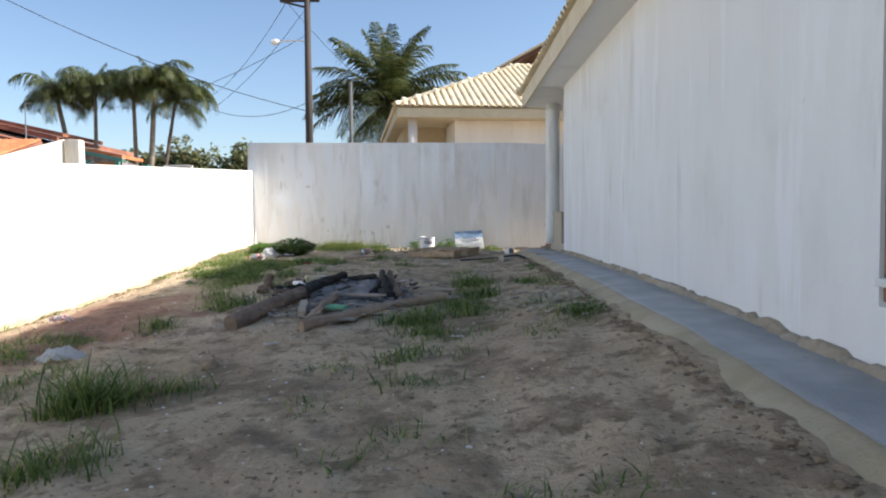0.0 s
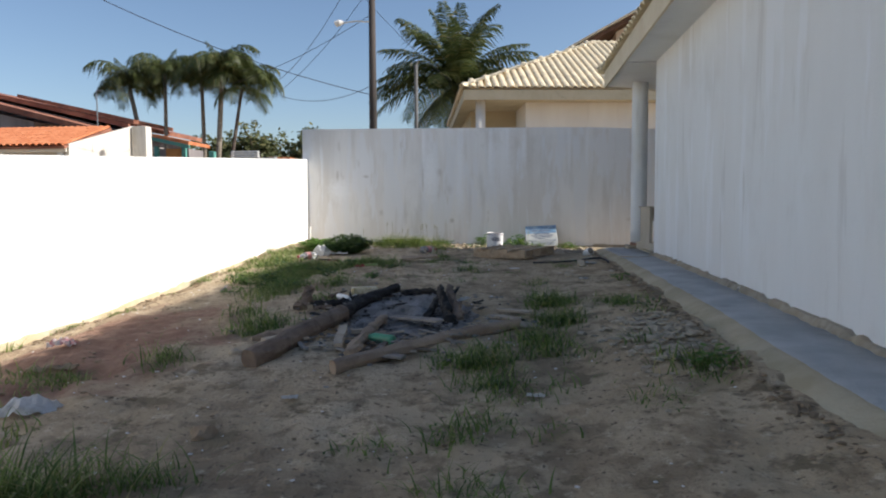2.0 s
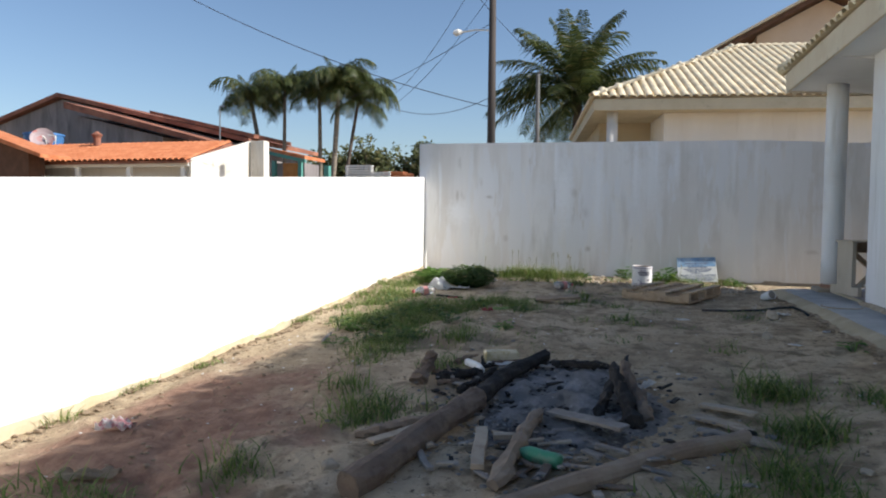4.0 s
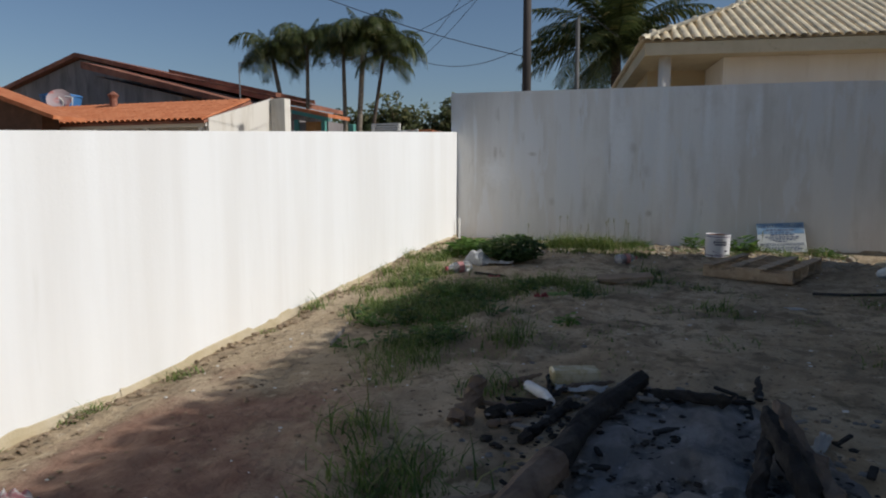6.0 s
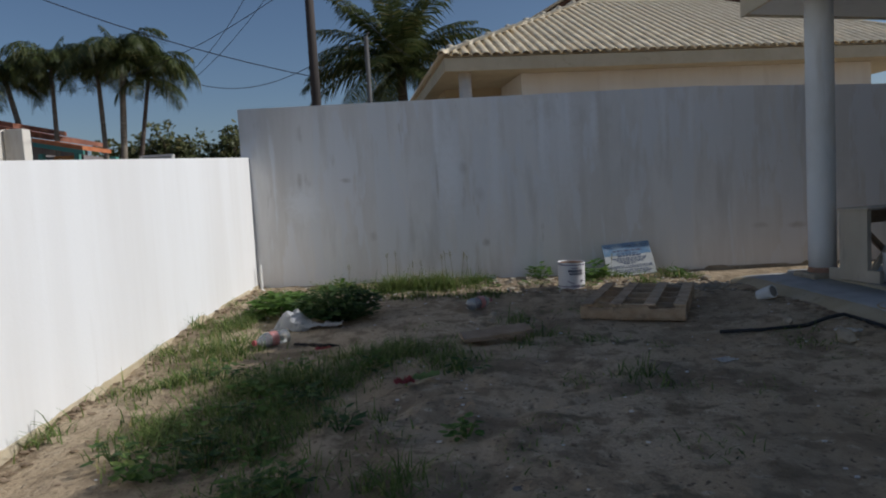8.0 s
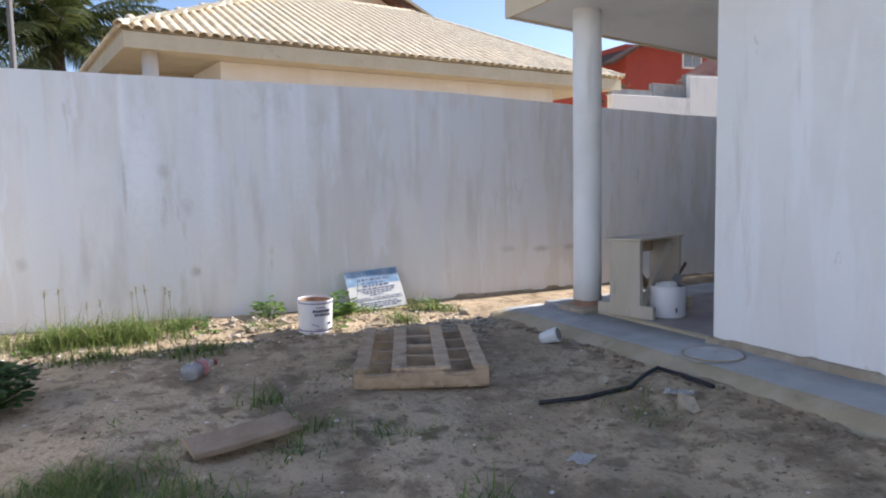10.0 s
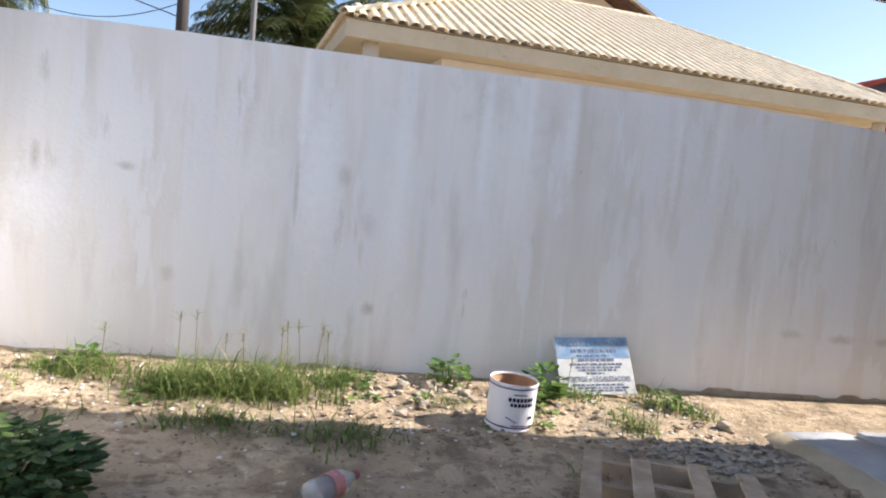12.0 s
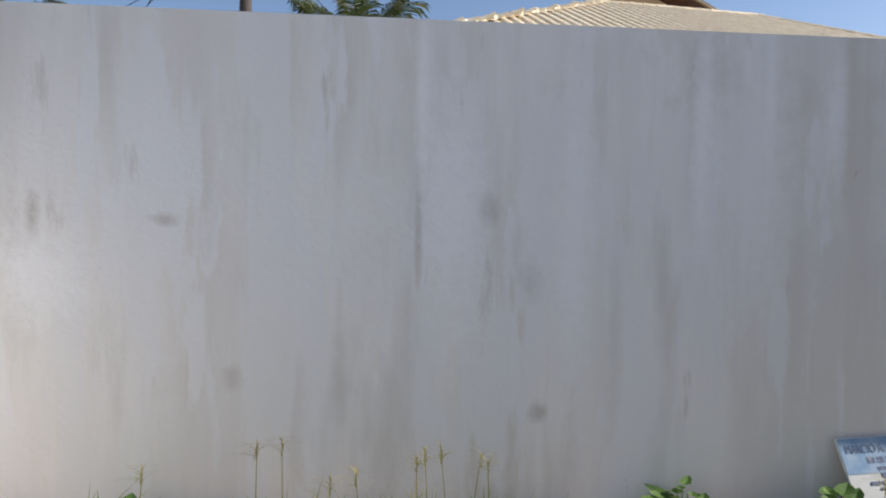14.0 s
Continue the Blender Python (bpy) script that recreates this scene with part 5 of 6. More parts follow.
M_CLODB = mat("earth_covered_board", (0.27, 0.20, 0.135), [((0.36, 0.28, 0.20), 6.0, 0.4, 0.65, ONE)], 0.95, bump=0.004)
M_GREYWOOD = mat("grey_weathered_wood", (0.26, 0.23, 0.20), [((0.36, 0.33, 0.29), 8.0, 0.4, 0.65, ONE)], 0.9, bump=0.002, bump_scale=60)


def log_thing(a, b, r0, r1, char_from, material, seed, label):
    """A log from a to b; past char_from (0 to 1) it is burnt black."""
    rnd = random.Random(seed)
    a, b = Vector(a), Vector(b)
    ob = empty("log", Matrix.Translation(a))
    d = b - a
    side = d.cross(Vector((0, 0, 1))).normalized()

    def run(f0, f1, n):
        pts, rad = [], []
        for k in range(n + 1):
            f = f0 + (f1 - f0) * k / n
            pts.append(d * f + side * (0.03 * math.sin(f * 5 + seed) + 0.012 * math.sin(f * 13 + seed)))
            rad.append((r0 + (r1 - r0) * f) * rnd.uniform(0.92, 1.06))
        return pts, rad
    p, r = run(0, char_from, 12)
    part("trunk", tube_bm(p, r, 14, wobble=0.08, rnd=rnd), material, ob, smooth=False)
    part("cut_face", tube_bm([p[0] - d.normalized() * 0.004, p[0] + d.normalized() * 0.01], [r[0] * 0.9, r[0] * 0.9], 14), M_LOGPALE if material is M_LOGPALE else M_LOG, ob)
    if char_from < 1:
        p, r = run(char_from, 1, 10)
        part("charred_end", tube_bm(p, [x * rnd.uniform(0.80, 0.96) * (1 - 0.25 * k / 10) for k, x in enumerate(r)], 12, wobble=0.13, rnd=rnd), M_CHAR, ob, "burnt black end")
    return tagged(ob, label, "log")


def gz(x, y, up=0.0):
    return (x, y, ground_z(x, y) + up)


log_thing(gz(-1.08, 5.52, 0.06), gz(-0.40, 7.62, 0.10), 0.078, 0.066, 0.56, M_LOG, 1, "thick brown log with a burnt far end")
log_thing(gz(-0.43, 5.34, 0.04), gz(0.80, 6.46, 0.04), 0.051, 0.046, 0.97, M_LOGPALE, 2, "long pale weathered log lying on the sand")
# ash bed
rnd = random.Random(5)
vs, fs = [], []
NR, NA = 14, 40
for i in range(NR + 1):
    for j in range(NA):
        a = 2 * math.pi * j / NA
        edge = 1 + 0.22 * noise.noise(Vector((math.cos(a) * 1.6, math.sin(a) * 1.6, 4)))
        f = i / NR
        x, y = -0.20 + 0.58 * f * edge * math.cos(a), 6.90 + 0.92 * f * edge * math.sin(a)
        lump = 0.05 * noise.noise(Vector((x * 5, y * 5, 1))) + 0.03 * noise.noise(Vector((x * 14, y * 14, 3)))
        vs.append((x, y, ground_z(x, y) + (0.05 + lump) * (1 - f ** 3) - 0.012 * f ** 3))
for i in range(NR):
    for j in range(NA):
        fs.append((i * NA + j, i * NA + (j + 1) % NA, (i + 1) * NA + (j + 1) % NA, (i + 1) * NA + j))
tagged(raw("ash_heap", vs, fs, M_ASH, smooth=True), "bed of grey ash and black char from a fire", "ash", kind="stuff")


def lump_bm(r, seed, squash=0.7):
    rnd = random.Random(seed)
    bm = bmesh.new()
    bmesh.ops.create_icosphere(bm, subdivisions=2, radius=r)
    off = Vector((seed * 1.7, seed * 0.3, 0))
    for v in bm.verts:
        v.co *= 1 + 0.45 * noise.noise(v.co / r * 1.2 + off)
        v.co.z *= squash
    return bm


def chunk(name, x, y, up, r, seed, material, label, category):
    ob = part(name, lump_bm(r, seed), material)
    ob.matrix_world = pose(x, y, ground_z(x, y) + up, seed * 37 % 40, seed * 53 % 40, seed * 71 % 360)
    return tagged(ob, label, category)


# charred stump pieces that stick up out of the ashes
def stick(name, a, b, r0, r1, material, seed, label, category="wood", flat=1.0):
    rnd = random.Random(seed)
    a, b = Vector(a), Vector(b)
    n = 12
    pts = [a.lerp(b, k / n) + Vector((rnd.uniform(-1, 1), rnd.uniform(-1, 1), rnd.uniform(-0.5, 0.5))) * 0.2 * r0 for k in range(n + 1)]
    ends = [0.55] + [1.0] * (n - 1) + [0.45]
    ob = part(name, tube_bm([p - a for p in pts], [(r0 + (r1 - r0) * k / n) * ends[k] * rnd.uniform(0.72, 1.12) for k in range(n + 1)], 9, wobble=0.26, rnd=rnd), material)
    ob.location = a
    return tagged(ob, label, category)


stick("charred_branch", gz(0.24, 6.50, 0.02), gz(0.09, 7.02, 0.22), 0.055, 0.035, M_CHAR, 1, "burnt black branch propped up in the ashes")
stick("charred_branch", gz(0.30, 6.62, 0.03), gz(0.15, 7.16, 0.18), 0.045, 0.035, M_LOG, 2, "half-burnt brown branch in the ashes")
stick("charred_branch", gz(0.02, 6.62, 0.04), gz(0.12, 7.0, 0.17), 0.035, 0.03, M_CHAR, 3, "burnt black branch propped up in the ashes")
stick("charred_branch", gz(-1.1, 7.2, 0.02), gz(-0.82, 7.4, 0.03), 0.04, 0.03, M_CHAR, 4, "burnt stump lying beside the ashes")
stick("charred_branch", gz(-0.9, 7.0, 0.02), gz(-0.72, 7.4, 0.03), 0.035, 0.025, M_CHAR, 5, "burnt branch lying beside the ashes")
stick("stump", gz(-1.22, 7.1, 0.0), gz(-1.15, 7.28, 0.16), 0.055, 0.045, M_LOG, 6, "short broken stump standing beside the ashes")
stick("charred_branch", gz(-0.35, 7.5, 0.05), gz(0.0, 7.35, 0.10), 0.03, 0.03, M_CHAR, 7, "burnt black twig across the ashes")
stick("branch", gz(-0.40, 5.66, 0.04), gz(-0.30, 6.52, 0.10), 0.05, 0.036, M_LOGPALE, 8, "short pale branch leaning on the ashes")
stick("branch", gz(-1.3, 6.2, 0.02), gz(-0.9, 6.55, 0.05), 0.04, 0.03, M_LOGPALE, 9, "pale branch beside a thick log")
stick("branch", gz(-2.50, 8.31, 0.015), gz(-2.57, 8.66, 0.03), 0.018, 0.012, M_GREYWOOD, 10, "thin grey stick lying on sand")
stick("branch", gz(-2.27, 11.30, 0.015), gz(-1.89, 11.18, 0.02), 0.016, 0.012, M_CHAR, 11, "dark stick lying in the grass")
stick("branch", gz(0.55, 6.5, 0.02), gz(0.95, 6.3, 0.03), 0.025, 0.02, M_GREYWOOD, 12, "grey stick lying on sand")


def plank(a, rz, ry, L, W, T, material, label, name="plank", rx=0):
    bm = bmesh.new()
    add_box(bm, (0, -W / 2, 0), (L, W / 2, T), 0.003)
    bmesh.ops.subdivide_edges(bm, edges=[e for e in bm.edges if abs((e.verts[0].co - e.verts[1].co).x) > L * 0.5], cuts=4)
    for v in bm.verts:
        v.co.z += 0.012 * noise.noise(Vector((v.co.x * 4, rz, L)))
        v.co.y += 0.010 * noise.noise(Vector((v.co.x * 5, 3, rz)))
    ob = part(name, bm, material)
    ob.matrix_world = Matrix.Translation(a) @ pose(0, 0, 0, rx, ry, rz)
    return tagged(ob, label, "wood")


plank(gz(-0.24, 6.54, 0.07), -30, -2, 0.48, 0.10, 0.02, M_GREYWOOD, "flat grey board lying across the ashes")
plank(gz(-0.50, 5.78, 0.03), 99, -8, 0.42, 0.065, 0.03, M_OFFCUT, "short pale wood offcut by the fire")
plank(gz(-0.50, 6.18, 0.03), 15, 0, 0.12, 0.05, 0.03, M_OFFCUT, "short pale wood offcut by the fire")
plank(gz(-0.80, 6.02, 0.02), 130, 0, 0.2, 0.05, 0.02, M_OFFCUT, "short pale wood offcut by the fire")
plank(gz(-0.72, 5.75, 0.02), 120, 0, 0.3, 0.035, 0.02, M_GREYWOOD, "thin grey offcut by the fire")
plank(gz(0.55, 6.74, 0.02), -42, 0, 0.36, 0.09, 0.02, M_OFFCUT, "pale board on the sand beside the ashes")
plank(gz(0.60, 6.90, 0.02), -28, 0, 0.32, 0.07, 0.02, M_OFFCUT, "pale board on the sand beside the ashes")
plank(gz(-0.2, 5.62, 0.03), -15, 0, 0.22, 0.08, 0.02, M_GREYWOOD, "thin grey offcut by the fire")
plank(gz(-0.92, 10.97, 0.03), 9, -3, 0.53, 0.21, 0.03, M_CLODB, "flat earth-covered board on the ground", rx=4)
plank(gz(-1.15, 6.05, 0.015), 60, 0, 0.4, 0.07, 0.02, M_OFFCUT, "pale split board beside the thick log")
rr = random.Random(12)
for k in range(74):      # chips round the fire, thickest in front of it
    if k < 40:
        x, y = rr.uniform(-0.75, 0.45), rr.gauss(6.05, 0.22)
    else:
        a, f = rr.uniform(0, 6.28), rr.uniform(0.3, 1.05)
        x, y = -0.2 + 0.7 * f * math.cos(a), 6.85 + 0.95 * f * math.sin(a)
    m = rr.choice((M_OFFCUT, M_OFFCUT, M_GREYWOOD, M_CHAR, M_LOG) if k < 40 else (M_CHAR, M_CHAR, M_CHAR, M_GREYWOOD))
    plank(gz(x, y, 0.02), rr.uniform(0, 360), rr.uniform(-12, 12), rr.uniform(0.05, 0.19), rr.uniform(0.015, 0.045), 0.014, m, "small pale wood chip beside the ashes" if k < 40 else "small burnt wood chip in the ashes", "wood_chip")
for k in range(16):      # burnt roots and twigs behind the ashes and left of the thick log
    if k < 9:
        x, y = rr.uniform(-1.25, -0.75), rr.uniform(6.9, 7.7)
    else:
        x, y = rr.uniform(-0.4, 0.15), rr.uniform(7.45, 7.75)
    a, L = rr.uniform(0, 6.28), rr.uniform(0.12, 0.32)
    stick("charred_branch", gz(x, y, 0.02), gz(x + L * math.cos(a), y + L * math.sin(a), rr.uniform(0.02, 0.07)), rr.uniform(0.014, 0.030), 0.010, rr.choice((M_CHAR, M_CHAR, M_LOG)), 40 + k, "burnt black twig lying round the ashes")

# ---- litter ----
M_CLEAR = mat("clear_plastic", (0.70, 0.72, 0.72), (), 0.15, spec=0.5)
M_CLEAR.node_tree.nodes["Principled BSDF"].inputs["Transmission Weight"].default_value = 0.75
M_GREENPET = mat("green_plastic", (0.10, 0.40, 0.22), [((0.30, 0.38, 0.28), 16.0, 0.5, 0.7, ONE)], 0.35, spec=0.5)
M_GREENPET.node_tree.nodes["Principled BSDF"].inputs["Transmission Weight"].default_value = 0.3
M_REDLABEL = mat("red_label", (0.52, 0.22, 0.20), [((0.75, 0.72, 0.70), 60, 0.6, 0.66, (1, 1, 1))], 0.5, local=True)
M_PLASTIC = mat("white_plastic_film", (0.78, 0.78, 0.77), [((0.62, 0.60, 0.56), 12.0, 0.5, 0.75, ONE)], 0.45)
M_PAPER = mat("white_paper", (0.74, 0.73, 0.70), [((0.60, 0.57, 0.50), 20.0, 0.55, 0.75, ONE)], 0.85)
M_PINK = mat("pink_print", (0.62, 0.30, 0.32), [((0.76, 0.72, 0.70), 22.0, 0.45, 0.55, ONE)], 0.7)
M_YELLOWFOIL = mat("yellow_wrapper", (0.42, 0.36, 0.20), [((0.58, 0.53, 0.38), 14.0, 0.45, 0.6, ONE)], 0.4)
M_LIME = mat("lime_print", (0.36, 0.50, 0.20), (), 0.5)
M_REDP = mat("red_print", (0.42, 0.09, 0.10), (), 0.5)


def bottle(x, y, rz, L, r, material, label, tag=True, tilt=0):
    ob = empty("bottle", pose(x, y, ground_z(x, y) + r * 0.85, 90 - tilt, 0, rz))
    prof = [(0.0, 0.55), (0.02, 0.95), (0.12, 1.0), (0.35, 0.92), (0.55, 1.0), (0.68, 0.98), (0.82, 0.6), (0.92, 0.33), (0.98, 0.33)]
    part("body", tube_bm([(0, 0, f * L) for f, _ in prof], [r * s for _, s in prof], 16, wobble=0.03, rnd=random.Random(int(L * 1000))), material, ob, smooth=True)
    if tag:
        part("label", tube_bm([(0, 0, L * 0.36), (0, 0, L * 0.58)], [r * 1.015, r * 1.02], 16, caps=False), M_REDLABEL, ob, "red printed label")
        part("cap", tube_bm([(0, 0, L * 0.97), (0, 0, L * 1.03)], [r * 0.38, r * 0.38], 12), M_REDP, ob)
    else:
        part("cap", tube_bm([(0, 0, L * 0.97), (0, 0, L * 1.03)], [r * 0.38, r * 0.38], 12), material, ob)
    return tagged(ob, label, "bottle")


bottle(-0.12, 5.92, 64 - 180, 0.27, 0.038, M_GREENPET, "empty green plastic bottle beside the ashes", False)
bottle(-0.81, 12.26, 138, 0.30, 0.058, M_CLEAR, "empty clear plastic bottle with a red label")
bottle(-2.36, 11.46, -39, 0.32, 0.06, M_CLEAR, "empty clear plastic bottle with a red label")


def sheet(name, x, y, sx, sy, rz, material, seed, label, category, crumple=0.05, up=0.01, lift=0.0):
    """A crumpled sheet with a little thickness."""
    n = 12
    bm = bmesh.new()
    grid = []
    for j in range(n + 1):
        for i in range(n + 1):
            u, v = i / n - 0.5, j / n - 0.5
            p = Vector((u * 3.1, v * 3.1, seed))
            ed = 1 + 0.25 * noise.noise(Vector((u * 4, v * 4, seed + 9)))
            z = crumple * (abs(noise.noise(p * 1.6)) * 1.6 + 0.6 * abs(noise.noise(p * 4.0))) + lift * (0.25 - u * u - v * v)
            grid.append(bm.verts.new((u * sx * ed, v * sy * ed, max(z, 0))))
    for j in range(n):
        for i in range(n):
            a = j * (n + 1) + i
            bm.faces.new((grid[a], grid[a + 1], grid[a + n + 2], grid[a + n + 1]))
    bmesh.ops.solidify(bm, geom=bm.faces, thickness=0.0015)
    ob = part(name, bm, material)
    ob.matrix_world = pose(x, y, ground_z(x, y) + up, 0, 0, rz)
    return tagged(ob, label, category)


sheet("plastic_bag", -1.98, 4.62, 0.30, 0.20, 20, M_PLASTIC, 3, "crumpled white plastic bag on the sand", "plastic bag", 0.045, 0.005, 0.28)
sheet("plastic_bag", -2.40, 11.92, 0.36, 0.26, -20, M_PLASTIC, 4, "crumpled white plastic bag beside a bush", "plastic bag", 0.06, 0.005, 0.5)
sheet("plastic_bag", -2.12, 11.78, 0.34, 0.14, 5, M_PLASTIC, 5, "torn end of a white plastic bag", "plastic bag", 0.03, 0.02)
sheet("paper_wrapper", -2.78, 6.05, 0.20, 0.13, 10, M_PINK, 6, "crumpled pink and white paper wrapper", "wrapper", 0.05, 0.01, 0.1)
sheet("plastic_film", -2.45, 5.45, 0.32, 0.12, 20, M_OFFCUT, 7, "pale strip of dirty cloth on the soil", "cloth", 0.03)
sheet("paper_scrap", 0.72, 10.12, 0.13, 0.10, 30, M_PAPER, 8, "small white paper scrap on the ground", "paper", 0.01, 0.012)
sheet("paper_scrap", -0.52, 4.8, 0.09, 0.07, 12, M_PAPER, 9, "small white paper scrap on the ground", "paper", 0.008, 0.012)
sheet("paper_scrap", 0.87, 4.78, 0.10, 0.06, -10, M_PAPER, 10, "small white paper scrap on the ground", "paper", 0.012, 0.012)
sheet("paper_scrap", 1.75, 10.55, 0.16, 0.08, -40, M_PAPER, 11, "bent white paper strip beside the hose", "paper", 0.03, 0.015)
sheet("paper_scrap", 1.5, 8.75, 0.1, 0.06, -40, M_PAPER, 12, "small white paper scrap on the ground", "paper", 0.01, 0.012)
sheet("paper_scrap", 1.9, 9.4, 0.08, 0.05, 20, M_PAPER, 13, "small white paper scrap on the ground", "paper", 0.01, 0.012)
sheet("paper_scrap", 0.3, 7.0, 0.05, 0.2, -20, M_PAPER, 14, "white strip of paper among the branches", "paper", 0.02, 0.1)
sheet("wrapper", -1.29, 9.88, 0.12, 0.08, 15, M_REDP, 15, "crumpled red wrapper in the grass", "wrapper", 0.04, 0.02)
sheet("wrapper", -1.16, 9.94, 0.17, 0.06, 35, M_LIME, 16, "lime green plastic wrapper in the grass", "wrapper", 0.03, 0.03)
sheet("wrapper", -2.0, 11.1, 0.12, 0.06, 15, M_REDP, 18, "faded red wrapper in the grass", "wrapper", 0.02, 0.02)
box_ = part("carton", box_bm((-0.13, -0.06, 0), (0.13, 0.06, 0.09), 0.012), M_YELLOWFOIL)
box_.matrix_world = pose(-0.75, 7.76, ground_z(-0.75, 7.76) - 0.004, 0, 0, 20)
tagged(box_, "flattened yellow foil carton by the ashes", "carton")
sheet("plastic_film", -0.70, 7.63, 0.26, 0.1, 6, M_PLASTIC, 19, "torn clear film beside the carton", "plastic film", 0.02, 0.02)
tube_ = part("plastic_tube", tube_bm([(0, 0, 0), (0.1, -0.12, 0.0), (0.16, -0.24, 0.0)], [0.028, 0.03, 0.024], 12), M_PLASTIC)
tube_.location = gz(-0.98, 7.62, 0.028)
tagged(tube_, "dented white plastic tube beside the ashes", "plastic tube")
cup = empty("plastic_cup", pose(1.86, 12.05, ground_z(1.86, 12.05) + 0.05, 70, 0, 35))
part("body", tube_bm([(0, 0, -0.06), (0, 0, 0), (0, 0, 0.09)], [0.045, 0.052, 0.062], 16, wobble=0.08, rnd=random.Random(3)), M_PLASTIC, cup)
part("lining", tube_bm([(0, 0, 0.088), (0, 0, 0.094)], [0.05, 0.05], 16), M_GREYWOOD, cup)
tagged(cup, "crushed white plastic cup near the walkway", "cup")

# black hose
rnd = random.Random(4)
key = [(0.985, 10.87), (1.24, 10.78), (1.57, 10.76), (1.78, 10.86), (1.93, 10.92), (2.02, 10.80), (1.99, 10.52)]
hp = [Vector((x, y, ground_z(x, y) + 0.016 + (0.03 if 1.75 < x < 1.96 else 0.0))) for x, y in key]
M_HOSE = mat("black_hose", (0.025, 0.025, 0.028), (), 0.5)
hose = tagged(part("garden_hose", tube_bm(hp, [0.014] * len(hp), 10), M_HOSE, smooth=True), "length of black corrugated hose on the ground", "hose")

# white pipe stub in the corner of the walls
pvc = empty("pipe_stub", pose(-3.30, 14.22, 0.70))
part("pipe", tube_bm([(0, 0, -0.05), (0, 0, 0.34)], [0.016, 0.016], 12), M_WHITE, pvc)
part("elbow", tube_bm([(0, 0, 0.0), (0.02, -0.06, 0.03), (0.10, -0.16, 0.01)], [0.02, 0.02, 0.018], 10), M_WHITE, pvc)
tagged(pvc, "white plastic pipe stub in the wall corner", "pipe")

# ---- stones, clods and rubble ----
M_STONE = mat("pale_stone", (0.37, 0.31, 0.23), [((0.47, 0.41, 0.32), 9.0, 0.4, 0.65, ONE), ((0.22, 0.19, 0.15), 16.0, 0.55, 0.75, ONE)], 0.95, bump=0.004, bump_scale=60)
M_CLOD = mat("soil_clod", (0.25, 0.185, 0.12), [((0.33, 0.25, 0.17), 9.0, 0.4, 0.65, ONE)], 0.95, bump=0.006, bump_scale=50)
M_CHIP = mat("white_chip", (0.72, 0.70, 0.66), (), 0.9)


def pebbles(name, spots, sizes, material, seed, label):
    """spots: (x, y) places; every stone is a squashed, jittered octahedron."""
    rnd = random.Random(seed)
    vs, fs = [], []
    for x, y in spots:
        if x > 2.03 or y > FAR_Y - 0.03 or x < left_x(y) + 0.03:
            continue
        r = rnd.uniform(*sizes) * rnd.choice((0.6, 0.8, 1.0))
        z = ground_z(x, y) + r * 0.2
        b = len(vs)
        rot = rnd.uniform(0, 6.28)
        pts = [(1, 0, 0), (0, 1, 0), (-1, 0, 0), (0, -1, 0), (0.7, 0.7, 0.6), (-0.7, 0.7, 0.55), (-0.7, -0.7, 0.6), (0.7, -0.7, 0.5), (0, 0, 0.85)]
        for px, py, pz in pts:
            px, py, pz = (c * rnd.uniform(0.75, 1.2) * r for c in (px, py, pz))
            vs.append((x + px * math.cos(rot) - py * math.sin(rot), y + px * math.sin(rot) * 0.8 + py * math.cos(rot) * 0.8, z + pz * 0.8))
        for i in range(4):
            j = (i + 1) % 4
            fs.append((b + i, b + j, b + 4 + i))
            fs.append((b + 4 + i, b + j, b + 4 + j))
            fs.append((b + 4 + i, b + 4 + j, b + 8))
    return tagged(raw(name, vs, fs, material), label, "stones", kind="stuff")


rnd = random.Random(31)
pebbles("clods", [(rnd.uniform(-3.6, 1.95), rnd.uniform(-1.0, 14.2)) for _ in range(1500)], (0.005, 0.016), M_CLOD, 1, "scattered small clods of sandy soil")
pebbles("clods", [(rnd.gauss(-2.5, 0.6), rnd.uniform(3.6, 8.0)) for _ in range(220)], (0.008, 0.024), M_CLOD, 2, "loose clods of dug reddish soil")
pebbles("white_chips", [(rnd.uniform(-3.3, 1.95), rnd.uniform(0.5, 14.2)) for _ in range(420)], (0.006, 0.016), M_CHIP, 3, "scattered white chips of plaster and shell")
pebbles("rubble", [(rnd.gauss(1.72, 0.16), rnd.gauss(5.7, 0.4)) for _ in range(420)], (0.012, 0.045), M_STONE, 4, "patch of grey rubble beside the walkway")
pebbles("rubble", [(rnd.gauss(1.55, 0.26), rnd.gauss(13.02, 0.14)) for _ in range(420)], (0.012, 0.035), M_STONE, 5, "patch of grey rubble beside the walkway")
pebbles("rubble", [(rnd.gauss(-0.2, 0.35), rnd.gauss(13.95, 0.14)) for _ in range(60)], (0.015, 0.05), M_STONE, 6, "broken stones at the foot of the wall")
pebbles("rubble", [(rnd.uniform(-3.3, 2.4), rnd.gauss(13.95, 0.22)) for _ in range(260)], (0.008, 0.03), M_STONE, 7, "broken stones at the foot of the wall")
pebbles("rubble", [(left_x(y) + abs(rnd.gauss(0.05, 0.12)) + 0.03, y) for y in [rnd.uniform(4.0, 14.0) for _ in range(600)]], (0.010, 0.035), M_CLOD, 8, "crumbled soil along the white wall")
pebbles("rubble", [(2.03 - abs(rnd.gauss(0, 0.05)), y) for y in [rnd.uniform(-0.5, 12.8) for _ in range(600)]], (0.010, 0.03), M_CLOD, 9, "dark crumbled soil along the plinth")
